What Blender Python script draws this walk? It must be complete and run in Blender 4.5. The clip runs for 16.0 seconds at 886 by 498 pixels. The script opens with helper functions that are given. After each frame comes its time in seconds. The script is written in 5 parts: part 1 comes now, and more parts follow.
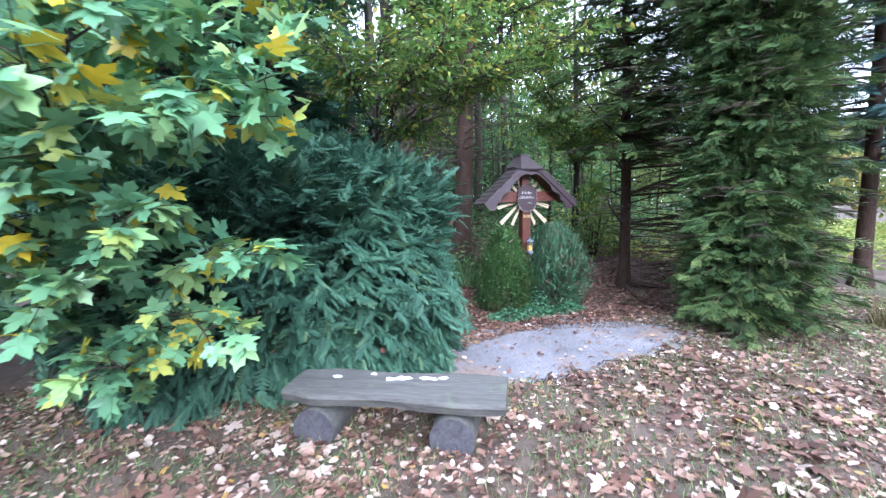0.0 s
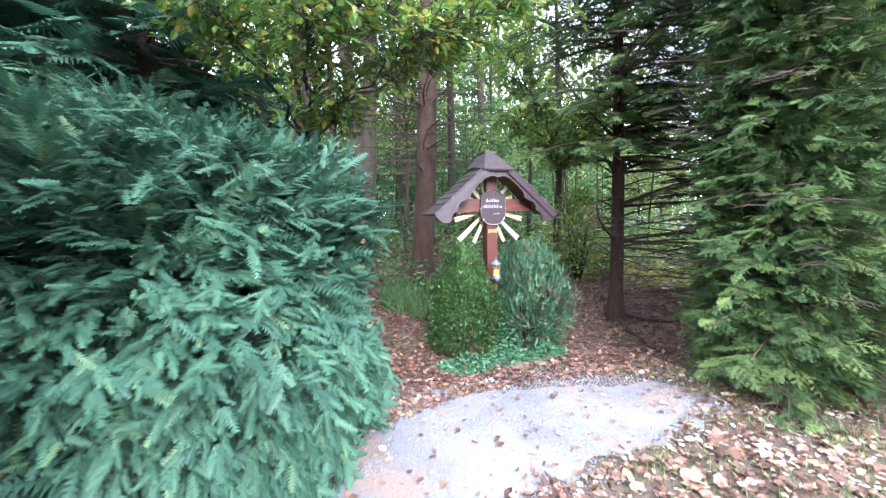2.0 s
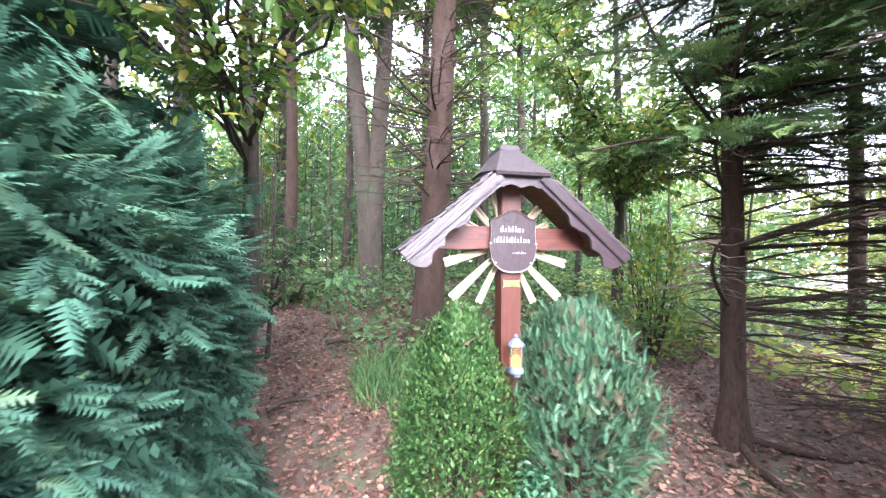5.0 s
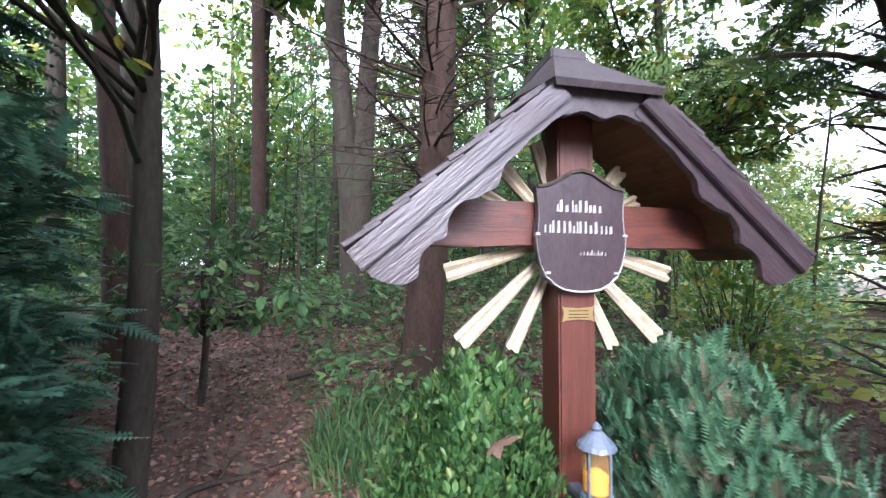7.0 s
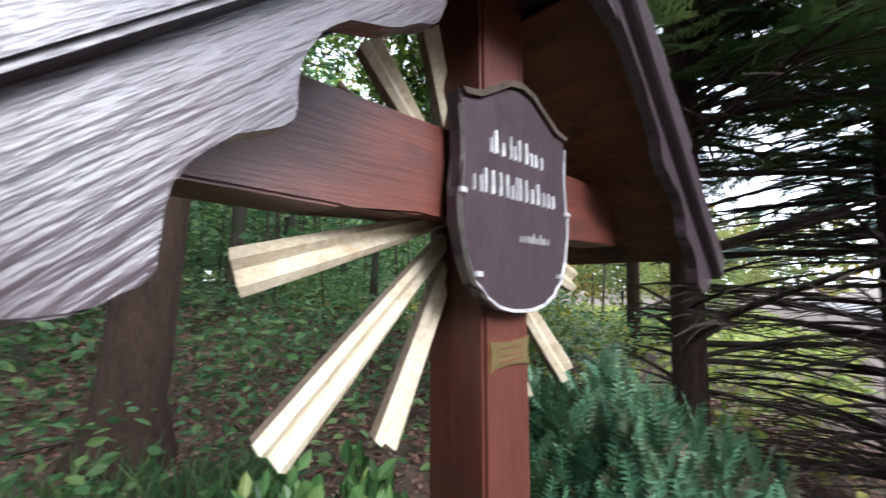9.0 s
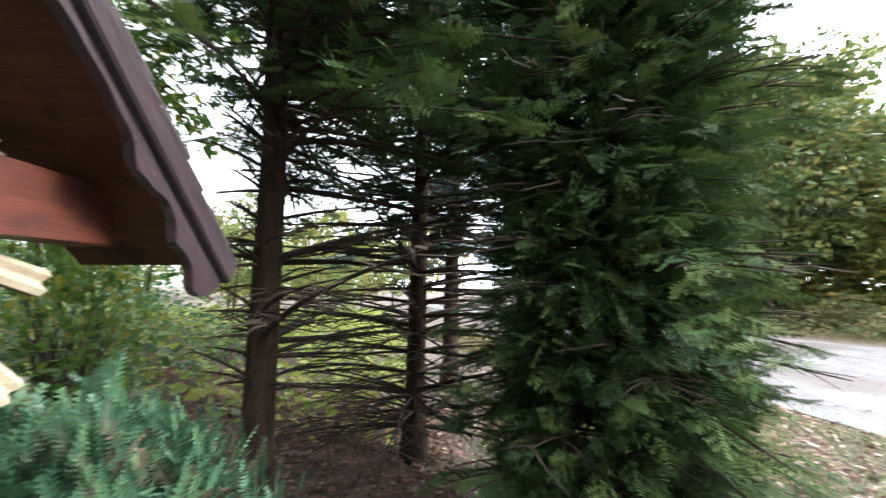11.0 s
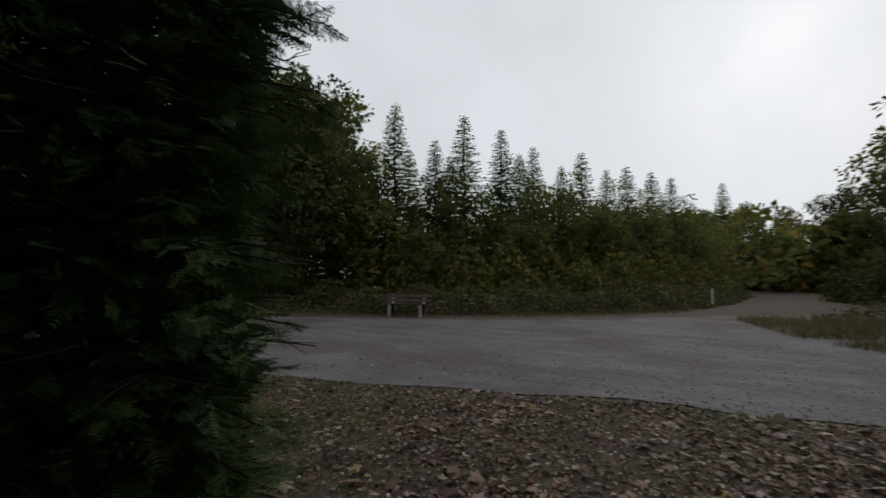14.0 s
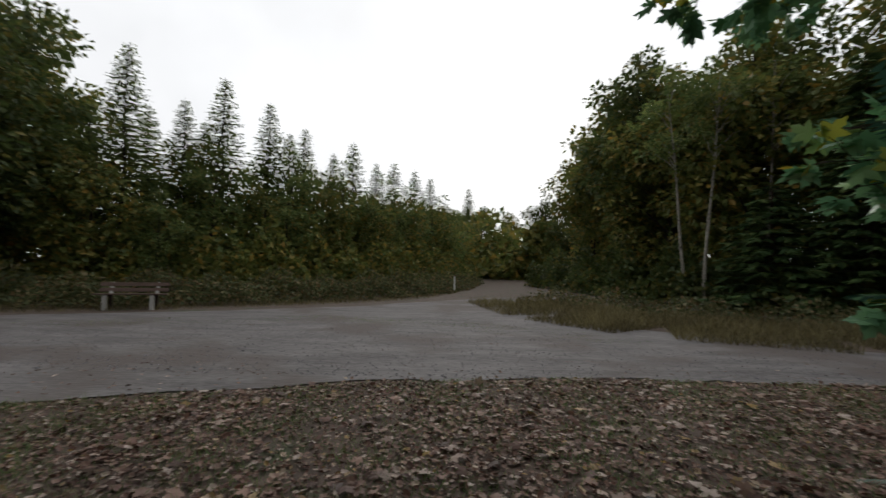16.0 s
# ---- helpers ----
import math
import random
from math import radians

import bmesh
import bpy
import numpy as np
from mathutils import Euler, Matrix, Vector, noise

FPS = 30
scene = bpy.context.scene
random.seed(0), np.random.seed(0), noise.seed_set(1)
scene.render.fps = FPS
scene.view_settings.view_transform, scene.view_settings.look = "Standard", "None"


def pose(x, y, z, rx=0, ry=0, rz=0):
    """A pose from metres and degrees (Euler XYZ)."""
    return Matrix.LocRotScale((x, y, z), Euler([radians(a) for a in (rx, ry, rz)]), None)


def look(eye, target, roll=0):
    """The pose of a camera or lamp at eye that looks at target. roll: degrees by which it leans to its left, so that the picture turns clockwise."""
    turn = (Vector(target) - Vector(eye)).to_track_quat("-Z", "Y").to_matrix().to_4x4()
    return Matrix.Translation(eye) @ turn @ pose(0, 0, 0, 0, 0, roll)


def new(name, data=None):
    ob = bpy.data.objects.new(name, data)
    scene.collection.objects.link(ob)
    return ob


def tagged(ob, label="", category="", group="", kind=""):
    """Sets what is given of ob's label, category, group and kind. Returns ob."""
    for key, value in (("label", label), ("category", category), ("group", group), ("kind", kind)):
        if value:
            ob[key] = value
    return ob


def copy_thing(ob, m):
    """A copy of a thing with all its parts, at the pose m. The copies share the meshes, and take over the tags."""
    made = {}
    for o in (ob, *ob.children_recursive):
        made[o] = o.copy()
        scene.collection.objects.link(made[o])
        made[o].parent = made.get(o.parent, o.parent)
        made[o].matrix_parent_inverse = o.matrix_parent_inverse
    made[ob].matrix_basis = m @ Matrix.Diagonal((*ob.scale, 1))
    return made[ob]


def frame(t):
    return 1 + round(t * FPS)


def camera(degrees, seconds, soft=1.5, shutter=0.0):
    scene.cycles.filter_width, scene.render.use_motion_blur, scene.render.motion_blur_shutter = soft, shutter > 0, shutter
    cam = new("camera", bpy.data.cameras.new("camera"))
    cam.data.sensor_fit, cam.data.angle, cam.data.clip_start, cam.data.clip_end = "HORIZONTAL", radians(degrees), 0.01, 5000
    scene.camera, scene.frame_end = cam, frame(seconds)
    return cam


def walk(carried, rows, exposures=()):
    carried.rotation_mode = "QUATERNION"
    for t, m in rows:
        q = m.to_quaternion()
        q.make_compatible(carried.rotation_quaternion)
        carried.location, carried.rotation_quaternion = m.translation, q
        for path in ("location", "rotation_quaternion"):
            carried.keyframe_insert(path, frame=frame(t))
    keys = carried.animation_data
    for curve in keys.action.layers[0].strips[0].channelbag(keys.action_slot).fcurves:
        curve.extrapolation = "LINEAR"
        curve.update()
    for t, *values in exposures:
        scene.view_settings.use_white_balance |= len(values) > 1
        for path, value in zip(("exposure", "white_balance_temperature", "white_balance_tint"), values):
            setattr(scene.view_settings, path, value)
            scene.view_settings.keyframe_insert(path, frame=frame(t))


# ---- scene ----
cam = camera(93.2, 16.0, soft=1.3, shutter=0.4)
PATH = [
    (0.0, -2.856, -5.452, 1.493, 84.59, 1.67, -16.33),
    (0.5, -2.619, -5.210, 1.478, 85.28, 1.60, -16.41),
    (1.0, -2.404, -4.921, 1.462, 84.91, 0.61, -17.88),
    (1.5, -2.192, -4.562, 1.469, 85.37, 0.53, -17.99),
    (2.0, -1.974, -4.235, 1.482, 86.14, 1.09, -18.17),
    (2.5, -1.770, -3.945, 1.507, 87.51, 0.64, -17.71),
    (3.0, -1.553, -3.590, 1.484, 88.14, -0.20, -16.21),
    (3.5, -1.367, -3.313, 1.471, 89.14, -0.11, -15.20),
    (4.0, -1.192, -3.041, 1.446, 91.80, -1.34, -12.31),
    (6.5, -0.771, -1.512, 1.502, 92.53, -0.21, -12.08),
    (7.0, -0.694, -1.196, 1.489, 93.10, -0.40, -11.88),
    (7.5, -0.619, -0.865, 1.488, 94.25, -0.22, -11.77),
    (8.0, -0.608, -0.547, 1.442, 95.29, -0.53, -19.42),
    (8.5, -0.599, -0.386, 1.465, 94.97, 0.38, -33.31),
    (9.0, -0.586, -0.399, 1.470, 95.09, 0.02, -45.41),
    (9.5, -0.570, -0.501, 1.480, 95.54, -0.70, -57.08),
    (10.0, -0.568, -0.631, 1.480, 95.57, -0.86, -67.66),
    (12.5, -0.418, -0.781, 1.480, 94.63, 0.38, -123.49),
    (13.0, -0.451, -0.789, 1.476, 94.53, 0.33, -131.94),
    (13.5, -0.490, -0.805, 1.476, 94.23, 0.35, -139.51),
    (14.0, -0.540, -0.832, 1.480, 93.90, -0.06, -148.87),
    (14.5, -0.592, -0.872, 1.483, 93.66, -0.09, -156.13),
    (15.0, -0.659, -0.916, 1.481, 93.35, -0.46, -163.68),
    (15.5, -0.731, -0.959, 1.477, 93.03, -0.79, -170.99),
    (16.0, -0.807, -1.000, 1.471, 92.54, -1.04, -179.27),
]
EXPOSURES = [(0.0, 0.35, 5200, 16), (1.5, 0.8, 5450, 15), (3.0, 1.4, 5700, 18), (4.2, 1.65, 5750, 19), (6.5, 1.1, 5600, 19), (7.5, 0.22, 5550, 14), (8.3, 0.0, 5600, 11), (10.0, 0.6, 5900, 10),
             (12.3, -0.05, 6300, 9), (13.1, -1.6, 6350, 9), (14.0, -3.2, 6350, 9), (14.8, -2.95, 6400, 9), (16.0, -2.75, 6600, 9)]
walk(cam, [(t, pose(x, y, z, rx, ry, rz)) for t, x, y, z, rx, ry, rz in PATH], EXPOSURES)

# ---- light: bright overcast sky, soft low sun behind thin cloud ----
SUN_EL, SUN_AZ = radians(27), radians(188)
world = bpy.data.worlds.new("sky")
scene.world = world
world.use_nodes = True
wn, wl = world.node_tree.nodes, world.node_tree.links
wn.clear()
sky = wn.new("ShaderNodeTexSky")
sky.sky_type, sky.sun_disc, sky.sun_elevation, sky.sun_rotation = "NISHITA", False, SUN_EL, SUN_AZ
sky.dust_density, sky.air_density = 3.0, 1.0
pale = wn.new("ShaderNodeHueSaturation")
pale.inputs["Saturation"].default_value, pale.inputs["Value"].default_value = 0.35, 1.0
cloud = wn.new("ShaderNodeTexNoise")
cloud.inputs["Scale"].default_value, cloud.inputs["Detail"].default_value = 2.2, 5.0
ramp = wn.new("ShaderNodeMapRange")
ramp.inputs["From Min"].default_value, ramp.inputs["From Max"].default_value = 0.38, 0.62
ramp.inputs["To Min"].default_value, ramp.inputs["To Max"].default_value = 0.78, 0.97
veil = wn.new("ShaderNodeMix")
veil.data_type = "RGBA"
veil.inputs[7].default_value = (26, 26.5, 27.6, 1)
back = wn.new("ShaderNodeBackground")
wout = wn.new("ShaderNodeOutputWorld")
place = wn.new("ShaderNodeTexCoord")
toward = wn.new("ShaderNodeVectorMath")
toward.operation = "DOT_PRODUCT"
toward.inputs[1].default_value = (math.sin(SUN_AZ) * math.cos(SUN_EL), math.cos(SUN_AZ) * math.cos(SUN_EL), math.sin(SUN_EL))
aureole = wn.new("ShaderNodeMapRange")
aureole.interpolation_type = "SMOOTHSTEP"
aureole.inputs["From Min"].default_value, aureole.inputs["From Max"].default_value = -0.9, 1.0
aureole.inputs["To Min"].default_value, aureole.inputs["To Max"].default_value = 0.075, 0.27
wl.new(place.outputs["Generated"], toward.inputs[0])
wl.new(toward.outputs["Value"], aureole.inputs["Value"])
wl.new(aureole.outputs[0], back.inputs["Strength"])
wl.new(sky.outputs[0], pale.inputs["Color"])
wl.new(cloud.outputs[0], ramp.inputs["Value"])
wl.new(ramp.outputs[0], veil.inputs[0])
wl.new(pale.outputs[0], veil.inputs[6])
wl.new(veil.outputs[2], back.inputs["Color"])
wl.new(back.outputs[0], wout.inputs["Surface"])
sun = new("sun", bpy.data.lights.new("sun", "SUN"))
sun.data.energy, sun.data.angle, sun.data.color = 4.2, radians(22), (1.0, 0.96, 0.90)
sun.matrix_world = look((0, 0, 40), (40 * math.sin(SUN_AZ) * -1, -40 * math.cos(SUN_AZ), 40 - 40 * math.tan(SUN_EL)))

# ---- materials ----
def material(name, rough=0.8, metal=0.0):
    m = bpy.data.materials.new(name)
    m.use_nodes = True
    b = m.node_tree.nodes["Principled BSDF"]
    b.inputs["Roughness"].default_value, b.inputs["Metallic"].default_value = rough, metal
    return m, m.node_tree.nodes, m.node_tree.links, b


def add_ramp(n, stops):
    r = n.new("ShaderNodeValToRGB")
    e = r.color_ramp.elements
    while len(e) < len(stops):
        e.new(0.5)
    for el, (p, c) in zip(e, stops):
        el.position, el.color = p, (*c, 1)
    return r


def coords(n, l, scale=(1, 1, 1), turn=0.0):
    """Object coordinates, turned about y by so many degrees and then stretched."""
    c, t, m = n.new("ShaderNodeTexCoord"), n.new("ShaderNodeMapping"), n.new("ShaderNodeMapping")
    t.inputs["Rotation"].default_value = (0, radians(turn), 0)
    m.inputs["Scale"].default_value = scale
    l.new(c.outputs["Object"], t.inputs["Vector"])
    l.new(t.outputs[0], m.inputs["Vector"])
    return m.outputs[0]


def noise_node(n, l, vec, scale, detail=4.0, rough=0.55):
    t = n.new("ShaderNodeTexNoise")
    t.inputs["Scale"].default_value, t.inputs["Detail"].default_value, t.inputs["Roughness"].default_value = scale, detail, rough
    l.new(vec, t.inputs["Vector"])
    return t.outputs[0]


def add_bump(n, l, b, height, strength=0.5, distance=0.01):
    k = n.new("ShaderNodeBump")
    k.inputs["Strength"].default_value, k.inputs["Distance"].default_value = strength, distance
    l.new(height, k.inputs["Height"])
    l.new(k.outputs[0], b.inputs["Normal"])


def leaf_material(name, stops, rough=0.5, through_light=0.35, patch=0.8, gloss=0.35):
    """Leaves: each island its own shade, broad drifts of tint, light passing through."""
    m, n, l, b = material(name, rough)
    b.inputs["Specular IOR Level"].default_value = gloss
    g = n.new("ShaderNodeNewGeometry")
    r = add_ramp(n, stops)
    l.new(g.outputs["Random Per Island"], r.inputs[0])
    drift = noise_node(n, l, coords(n, l), patch, 3.0)
    v = n.new("ShaderNodeMapRange")
    v.inputs["From Min"].default_value, v.inputs["From Max"].default_value = 0.3, 0.7
    v.inputs["To Min"].default_value, v.inputs["To Max"].default_value = 0.7, 1.25
    l.new(drift, v.inputs["Value"])
    h = n.new("ShaderNodeHueSaturation")
    l.new(r.outputs[0], h.inputs["Color"])
    l.new(v.outputs[0], h.inputs["Value"])
    l.new(h.outputs[0], b.inputs["Base Color"])
    t, mix = n.new("ShaderNodeBsdfTranslucent"), n.new("ShaderNodeMixShader")
    l.new(h.outputs[0], t.inputs["Color"])
    mix.inputs[0].default_value = through_light
    l.new(b.outputs[0], mix.inputs[1])
    l.new(t.outputs[0], mix.inputs[2])
    l.new(mix.outputs[0], n["Material Output"].inputs["Surface"])
    return m


def grain_material(name, dark, light, scale=(1, 1, 1), size=8.0, rough=0.75, relief=0.4, depth=0.01, stain=None, fine=60.0, turn=0.0):
    """Two scales of mottling and relief; stretch the grain with scale."""
    m, n, l, b = material(name, rough)
    vec = coords(n, l, scale, turn)
    a, c = noise_node(n, l, vec, size, 6.0, 0.65), noise_node(n, l, vec, fine, 3.0)
    mx = n.new("ShaderNodeMath")
    mx.operation = "MULTIPLY_ADD"
    mx.inputs[1].default_value = 0.45
    l.new(c, mx.inputs[0])
    sub = n.new("ShaderNodeMath")
    sub.operation = "MULTIPLY"
    sub.inputs[1].default_value = 0.6
    l.new(a, sub.inputs[0])
    l.new(sub.outputs[0], mx.inputs[2])
    r = add_ramp(n, [(0.32, dark), (0.72, light)])
    l.new(mx.outputs[0], r.inputs[0])
    col = r.outputs[0]
    if stain:
        s = noise_node(n, l, coords(n, l), stain[1], 4.0)
        k = n.new("ShaderNodeMapRange")
        k.inputs["From Min"].default_value, k.inputs["From Max"].default_value = stain[2], stain[2] + 0.12
        l.new(s, k.inputs["Value"])
        mc = n.new("ShaderNodeMix")
        mc.data_type = "RGBA"
        mc.inputs[7].default_value = (*stain[0], 1)
        l.new(k.outputs[0], mc.inputs[0])
        l.new(col, mc.inputs[6])
        col = mc.outputs[2]
    l.new(col, b.inputs["Base Color"])
    add_bump(n, l, b, mx.outputs[0], relief, depth)
    return m


M_YEW = leaf_material("yew_needles", [(0, (0.038, 0.092, 0.060)), (0.5, (0.052, 0.122, 0.078)), (0.92, (0.078, 0.165, 0.100)), (1, (0.12, 0.20, 0.10))], 0.5, 0.20, 1.6, 0.2)
M_YEWBUSH = leaf_material("sparse_yew_needles", [(0, (0.038, 0.092, 0.050)), (0.5, (0.070, 0.155, 0.082)), (0.80, (0.12, 0.21, 0.11)), (0.91, (0.10, 0.085, 0.055)), (1, (0.15, 0.11, 0.075))], 0.45, 0.2, 3.0)
M_SPRUCE = leaf_material("spruce_needles", [(0, (0.036, 0.070, 0.028)), (0.6, (0.070, 0.122, 0.042)), (1, (0.130, 0.172, 0.055))], 0.65, 0.14, 1.2, 0.12)
M_BLUE = leaf_material("blue_spruce_needles", [(0, (0.03, 0.075, 0.07)), (1, (0.09, 0.17, 0.16))], 0.5, 0.2, 1.0)
M_MAPLE = leaf_material("maple_leaves", [(0, (0.09, 0.21, 0.11)), (0.55, (0.17, 0.34, 0.17)), (0.84, (0.26, 0.40, 0.14)), (0.93, (0.48, 0.44, 0.05)), (1, (0.66, 0.46, 0.02))], 0.38, 0.22, 1.0)
M_BEECH = leaf_material("beech_leaves", [(0, (0.07, 0.15, 0.03)), (0.7, (0.15, 0.25, 0.05)), (0.92, (0.30, 0.32, 0.05)), (1, (0.42, 0.33, 0.06))], 0.45, 0.45, 0.8)
M_BOX = leaf_material("box_leaves", [(0, (0.026, 0.066, 0.020)), (0.55, (0.056, 0.125, 0.036)), (0.9, (0.100, 0.180, 0.055)), (1, (0.17, 0.20, 0.06))], 0.4, 0.25, 4.0)
M_IVY = leaf_material("ivy_leaves", [(0, (0.032, 0.090, 0.046)), (0.7, (0.070, 0.170, 0.085)), (1, (0.14, 0.25, 0.14))], 0.4, 0.25, 3.0)
M_UNDER = leaf_material("understory_leaves", [(0, (0.04, 0.095, 0.035)), (0.6, (0.08, 0.165, 0.06)), (1, (0.16, 0.23, 0.08))], 0.5, 0.4, 0.5)
M_AUTUMN = leaf_material("autumn_tree_leaves", [(0, (0.09, 0.125, 0.032)), (0.6, (0.19, 0.21, 0.055)), (0.88, (0.29, 0.24, 0.06)), (1, (0.40, 0.25, 0.05))], 0.55, 0.45, 0.25)
M_LARCH = leaf_material("larch_needles", [(0, (0.10, 0.15, 0.05)), (0.7, (0.20, 0.26, 0.08)), (1, (0.32, 0.32, 0.10))], 0.6, 0.5, 0.3)
M_DARKTREE = leaf_material("dark_tree_leaves", [(0, (0.055, 0.085, 0.027)), (0.7, (0.110, 0.145, 0.042)), (1, (0.22, 0.18, 0.045))], 0.55, 0.4, 0.25)
M_BRAMBLE = leaf_material("bramble_leaves", [(0, (0.06, 0.08, 0.03)), (0.6, (0.12, 0.13, 0.05)), (0.9, (0.20, 0.13, 0.06)), (1, (0.26, 0.24, 0.12))], 0.6, 0.3, 0.8)
M_LITTER = leaf_material("fallen_leaves", [(0, (0.060, 0.032, 0.024)), (0.35, (0.145, 0.074, 0.052)), (0.7, (0.28, 0.175, 0.13)), (0.93, (0.47, 0.39, 0.33)), (1, (0.30, 0.18, 0.04))], 0.6, 0.15, 2.0)
M_BROWN = leaf_material("brown_litter", [(0, (0.075, 0.033, 0.024)), (0.5, (0.16, 0.078, 0.055)), (1, (0.28, 0.165, 0.115))], 0.65, 0.12, 2.0)
M_GRASS = leaf_material("grass_blades", [(0, (0.07, 0.135, 0.04)), (0.6, (0.15, 0.24, 0.075)), (1, (0.32, 0.32, 0.15))], 0.5, 0.35, 1.0)
M_FIELD = leaf_material("clearing_leaves", [(0, (0.14, 0.20, 0.04)), (0.6, (0.27, 0.33, 0.07)), (1, (0.42, 0.38, 0.10))], 0.55, 0.45, 0.6)
M_DRY = leaf_material("dry_grass", [(0, (0.09, 0.075, 0.032)), (0.6, (0.17, 0.14, 0.062)), (1, (0.27, 0.24, 0.12))], 0.6, 0.35, 0.6)
M_BARK = grain_material("spruce_bark", (0.022, 0.014, 0.011), (0.068, 0.042, 0.031), (1, 1, 0.35), 14, 0.85, 0.9, 0.02, None, 55)
M_GREYBARK = grain_material("grey_bark", (0.023, 0.019, 0.015), (0.072, 0.059, 0.046), (1, 1, 0.3), 9, 0.85, 0.7, 0.015, ((0.045, 0.055, 0.032), 2.5, 0.55), 50)
M_BIRCH = grain_material("birch_bark", (0.16, 0.145, 0.12), (0.46, 0.42, 0.36), (1, 1, 2.5), 3, 0.7, 0.4, 0.01, ((0.06, 0.05, 0.045), 5.0, 0.60), 30)
M_TWIG = grain_material("dead_twigs", (0.022, 0.016, 0.013), (0.080, 0.060, 0.047), (1, 1, 1), 20, 0.9, 0.3, 0.004)
M_SOIL = grain_material("leafy_soil", (0.034, 0.025, 0.019), (0.135, 0.094, 0.070), (1, 1, 1), 3.0, 0.95, 0.8, 0.02, ((0.050, 0.062, 0.028), 0.9, 0.57), 70)
M_GRAVEL = grain_material("pale_gravel", (0.085, 0.082, 0.090), (0.255, 0.247, 0.26), (1, 1, 1), 1.2, 0.9, 0.8, 0.012, ((0.20, 0.150, 0.125), 1.6, 0.53), 90)
M_ROAD = grain_material("gravel_road", (0.040, 0.036, 0.036), (0.215, 0.20, 0.195), (0.3, 1, 1), 1.6, 0.9, 1.0, 0.02, ((0.095, 0.078, 0.070), 0.35, 0.50), 28)
M_SHRINE = grain_material("red_brown_stained_wood", (0.045, 0.013, 0.009), (0.125, 0.038, 0.024), (1, 1, 0.06), 40, 0.42, 0.6, 0.003, ((0.045, 0.018, 0.016), 5.0, 0.57), 200)
M_ARM = grain_material("red_brown_beam", (0.050, 0.015, 0.011), (0.150, 0.046, 0.029), (0.06, 1, 1), 40, 0.40, 0.6, 0.003, ((0.05, 0.022, 0.02), 7.0, 0.57), 200)
M_SOFFIT = grain_material("dark_soffit_boards", (0.05, 0.020, 0.010), (0.19, 0.068, 0.024), (1, 0.08, 1), 30, 0.6, 0.5, 0.003, ((0.03, 0.012, 0.008), 6.0, 0.58), 150)
FASCIAS = {side: grain_material("glossy_weathered_fascia", (0.025, 0.016, 0.019), (0.064, 0.044, 0.049), (0.10, 1, 1), 30, 0.36, 0.8, 0.006, ((0.040, 0.020, 0.022), 7.0, 0.56), 120, -41 * side) for side in (-1, 1)}
for m_ in FASCIAS.values():
    m_.node_tree.nodes["Principled BSDF"].inputs["Coat Weight"].default_value = 0.3
    m_.node_tree.nodes["Principled BSDF"].inputs["Coat Roughness"].default_value = 0.3
M_SHINGLE = grain_material("weathered_shingle", (0.028, 0.021, 0.023), (0.085, 0.064, 0.068), (1, 0.1, 1), 30, 0.5, 0.8, 0.004, None, 140)
M_STONE = grain_material("pale_sandstone", (0.10, 0.082, 0.062), (0.22, 0.185, 0.145), (1, 1, 1), 9, 0.9, 0.8, 0.01, ((0.14, 0.13, 0.08), 6.0, 0.58), 70)
M_SLATE = grain_material("dark_mossy_slabs", (0.035, 0.032, 0.030), (0.12, 0.11, 0.10), (1, 1, 1), 11, 0.8, 0.9, 0.01, ((0.05, 0.07, 0.03), 5.0, 0.55), 70)
M_RAY = grain_material("cream_painted_wood", (0.32, 0.24, 0.14), (0.62, 0.54, 0.40), (1, 1, 1), 22, 0.6, 0.6, 0.002, ((0.36, 0.25, 0.13), 18, 0.60), 150)
M_RAYEDGE = grain_material("ray_edge_wood", (0.10, 0.07, 0.05), (0.26, 0.19, 0.13), (1, 1, 1), 9, 0.8)
M_PLAQUE = grain_material("dark_plaque_lacquer", (0.030, 0.020, 0.023), (0.066, 0.045, 0.050), (1, 1, 0.3), 25, 0.33, 0.5, 0.003, ((0.025, 0.016, 0.018), 9.0, 0.60), 120)
M_SILVER = grain_material("silver_paint", (0.20, 0.19, 0.19), (0.54, 0.52, 0.51), (1, 1, 1), 20, 0.45, 0.3, 0.002)
M_BRASS, n_, l_, b_ = material("brass_plate", 0.35, 0.9)
b_.inputs["Base Color"].default_value = (0.60, 0.45, 0.20, 1)
M_BENCH = grain_material("weathered_grey_log", (0.036, 0.034, 0.030), (0.135, 0.13, 0.118), (0.08, 1, 1), 22, 0.85, 1.0, 0.008, ((0.11, 0.125, 0.085), 4.5, 0.58), 110)
M_ENDGRAIN = grain_material("dark_log_end", (0.025, 0.023, 0.028), (0.085, 0.08, 0.088), (1, 1, 1), 14, 0.9, 0.7, 0.008)
M_LICHEN = grain_material("white_lichen", (0.60, 0.62, 0.60), (0.85, 0.86, 0.84), (1, 1, 1), 30, 0.95, 0.6, 0.004)
M_PARKWOOD = grain_material("park_bench_planks", (0.07, 0.045, 0.034), (0.19, 0.125, 0.10), (0.2, 1, 1), 10, 0.8)
M_CONCRETE = grain_material("pale_concrete", (0.34, 0.33, 0.31), (0.55, 0.53, 0.50), (1, 1, 1), 8, 0.9)
M_TIN = grain_material("grey_lantern_metal", (0.055, 0.068, 0.09), (0.15, 0.175, 0.22), (1, 1, 1), 12, 0.4, 0.2, 0.002)
M_WAX, n_, l_, b_ = material("lit_candle", 0.5)
b_.inputs["Base Color"].default_value = (0.65, 0.36, 0.07, 1)
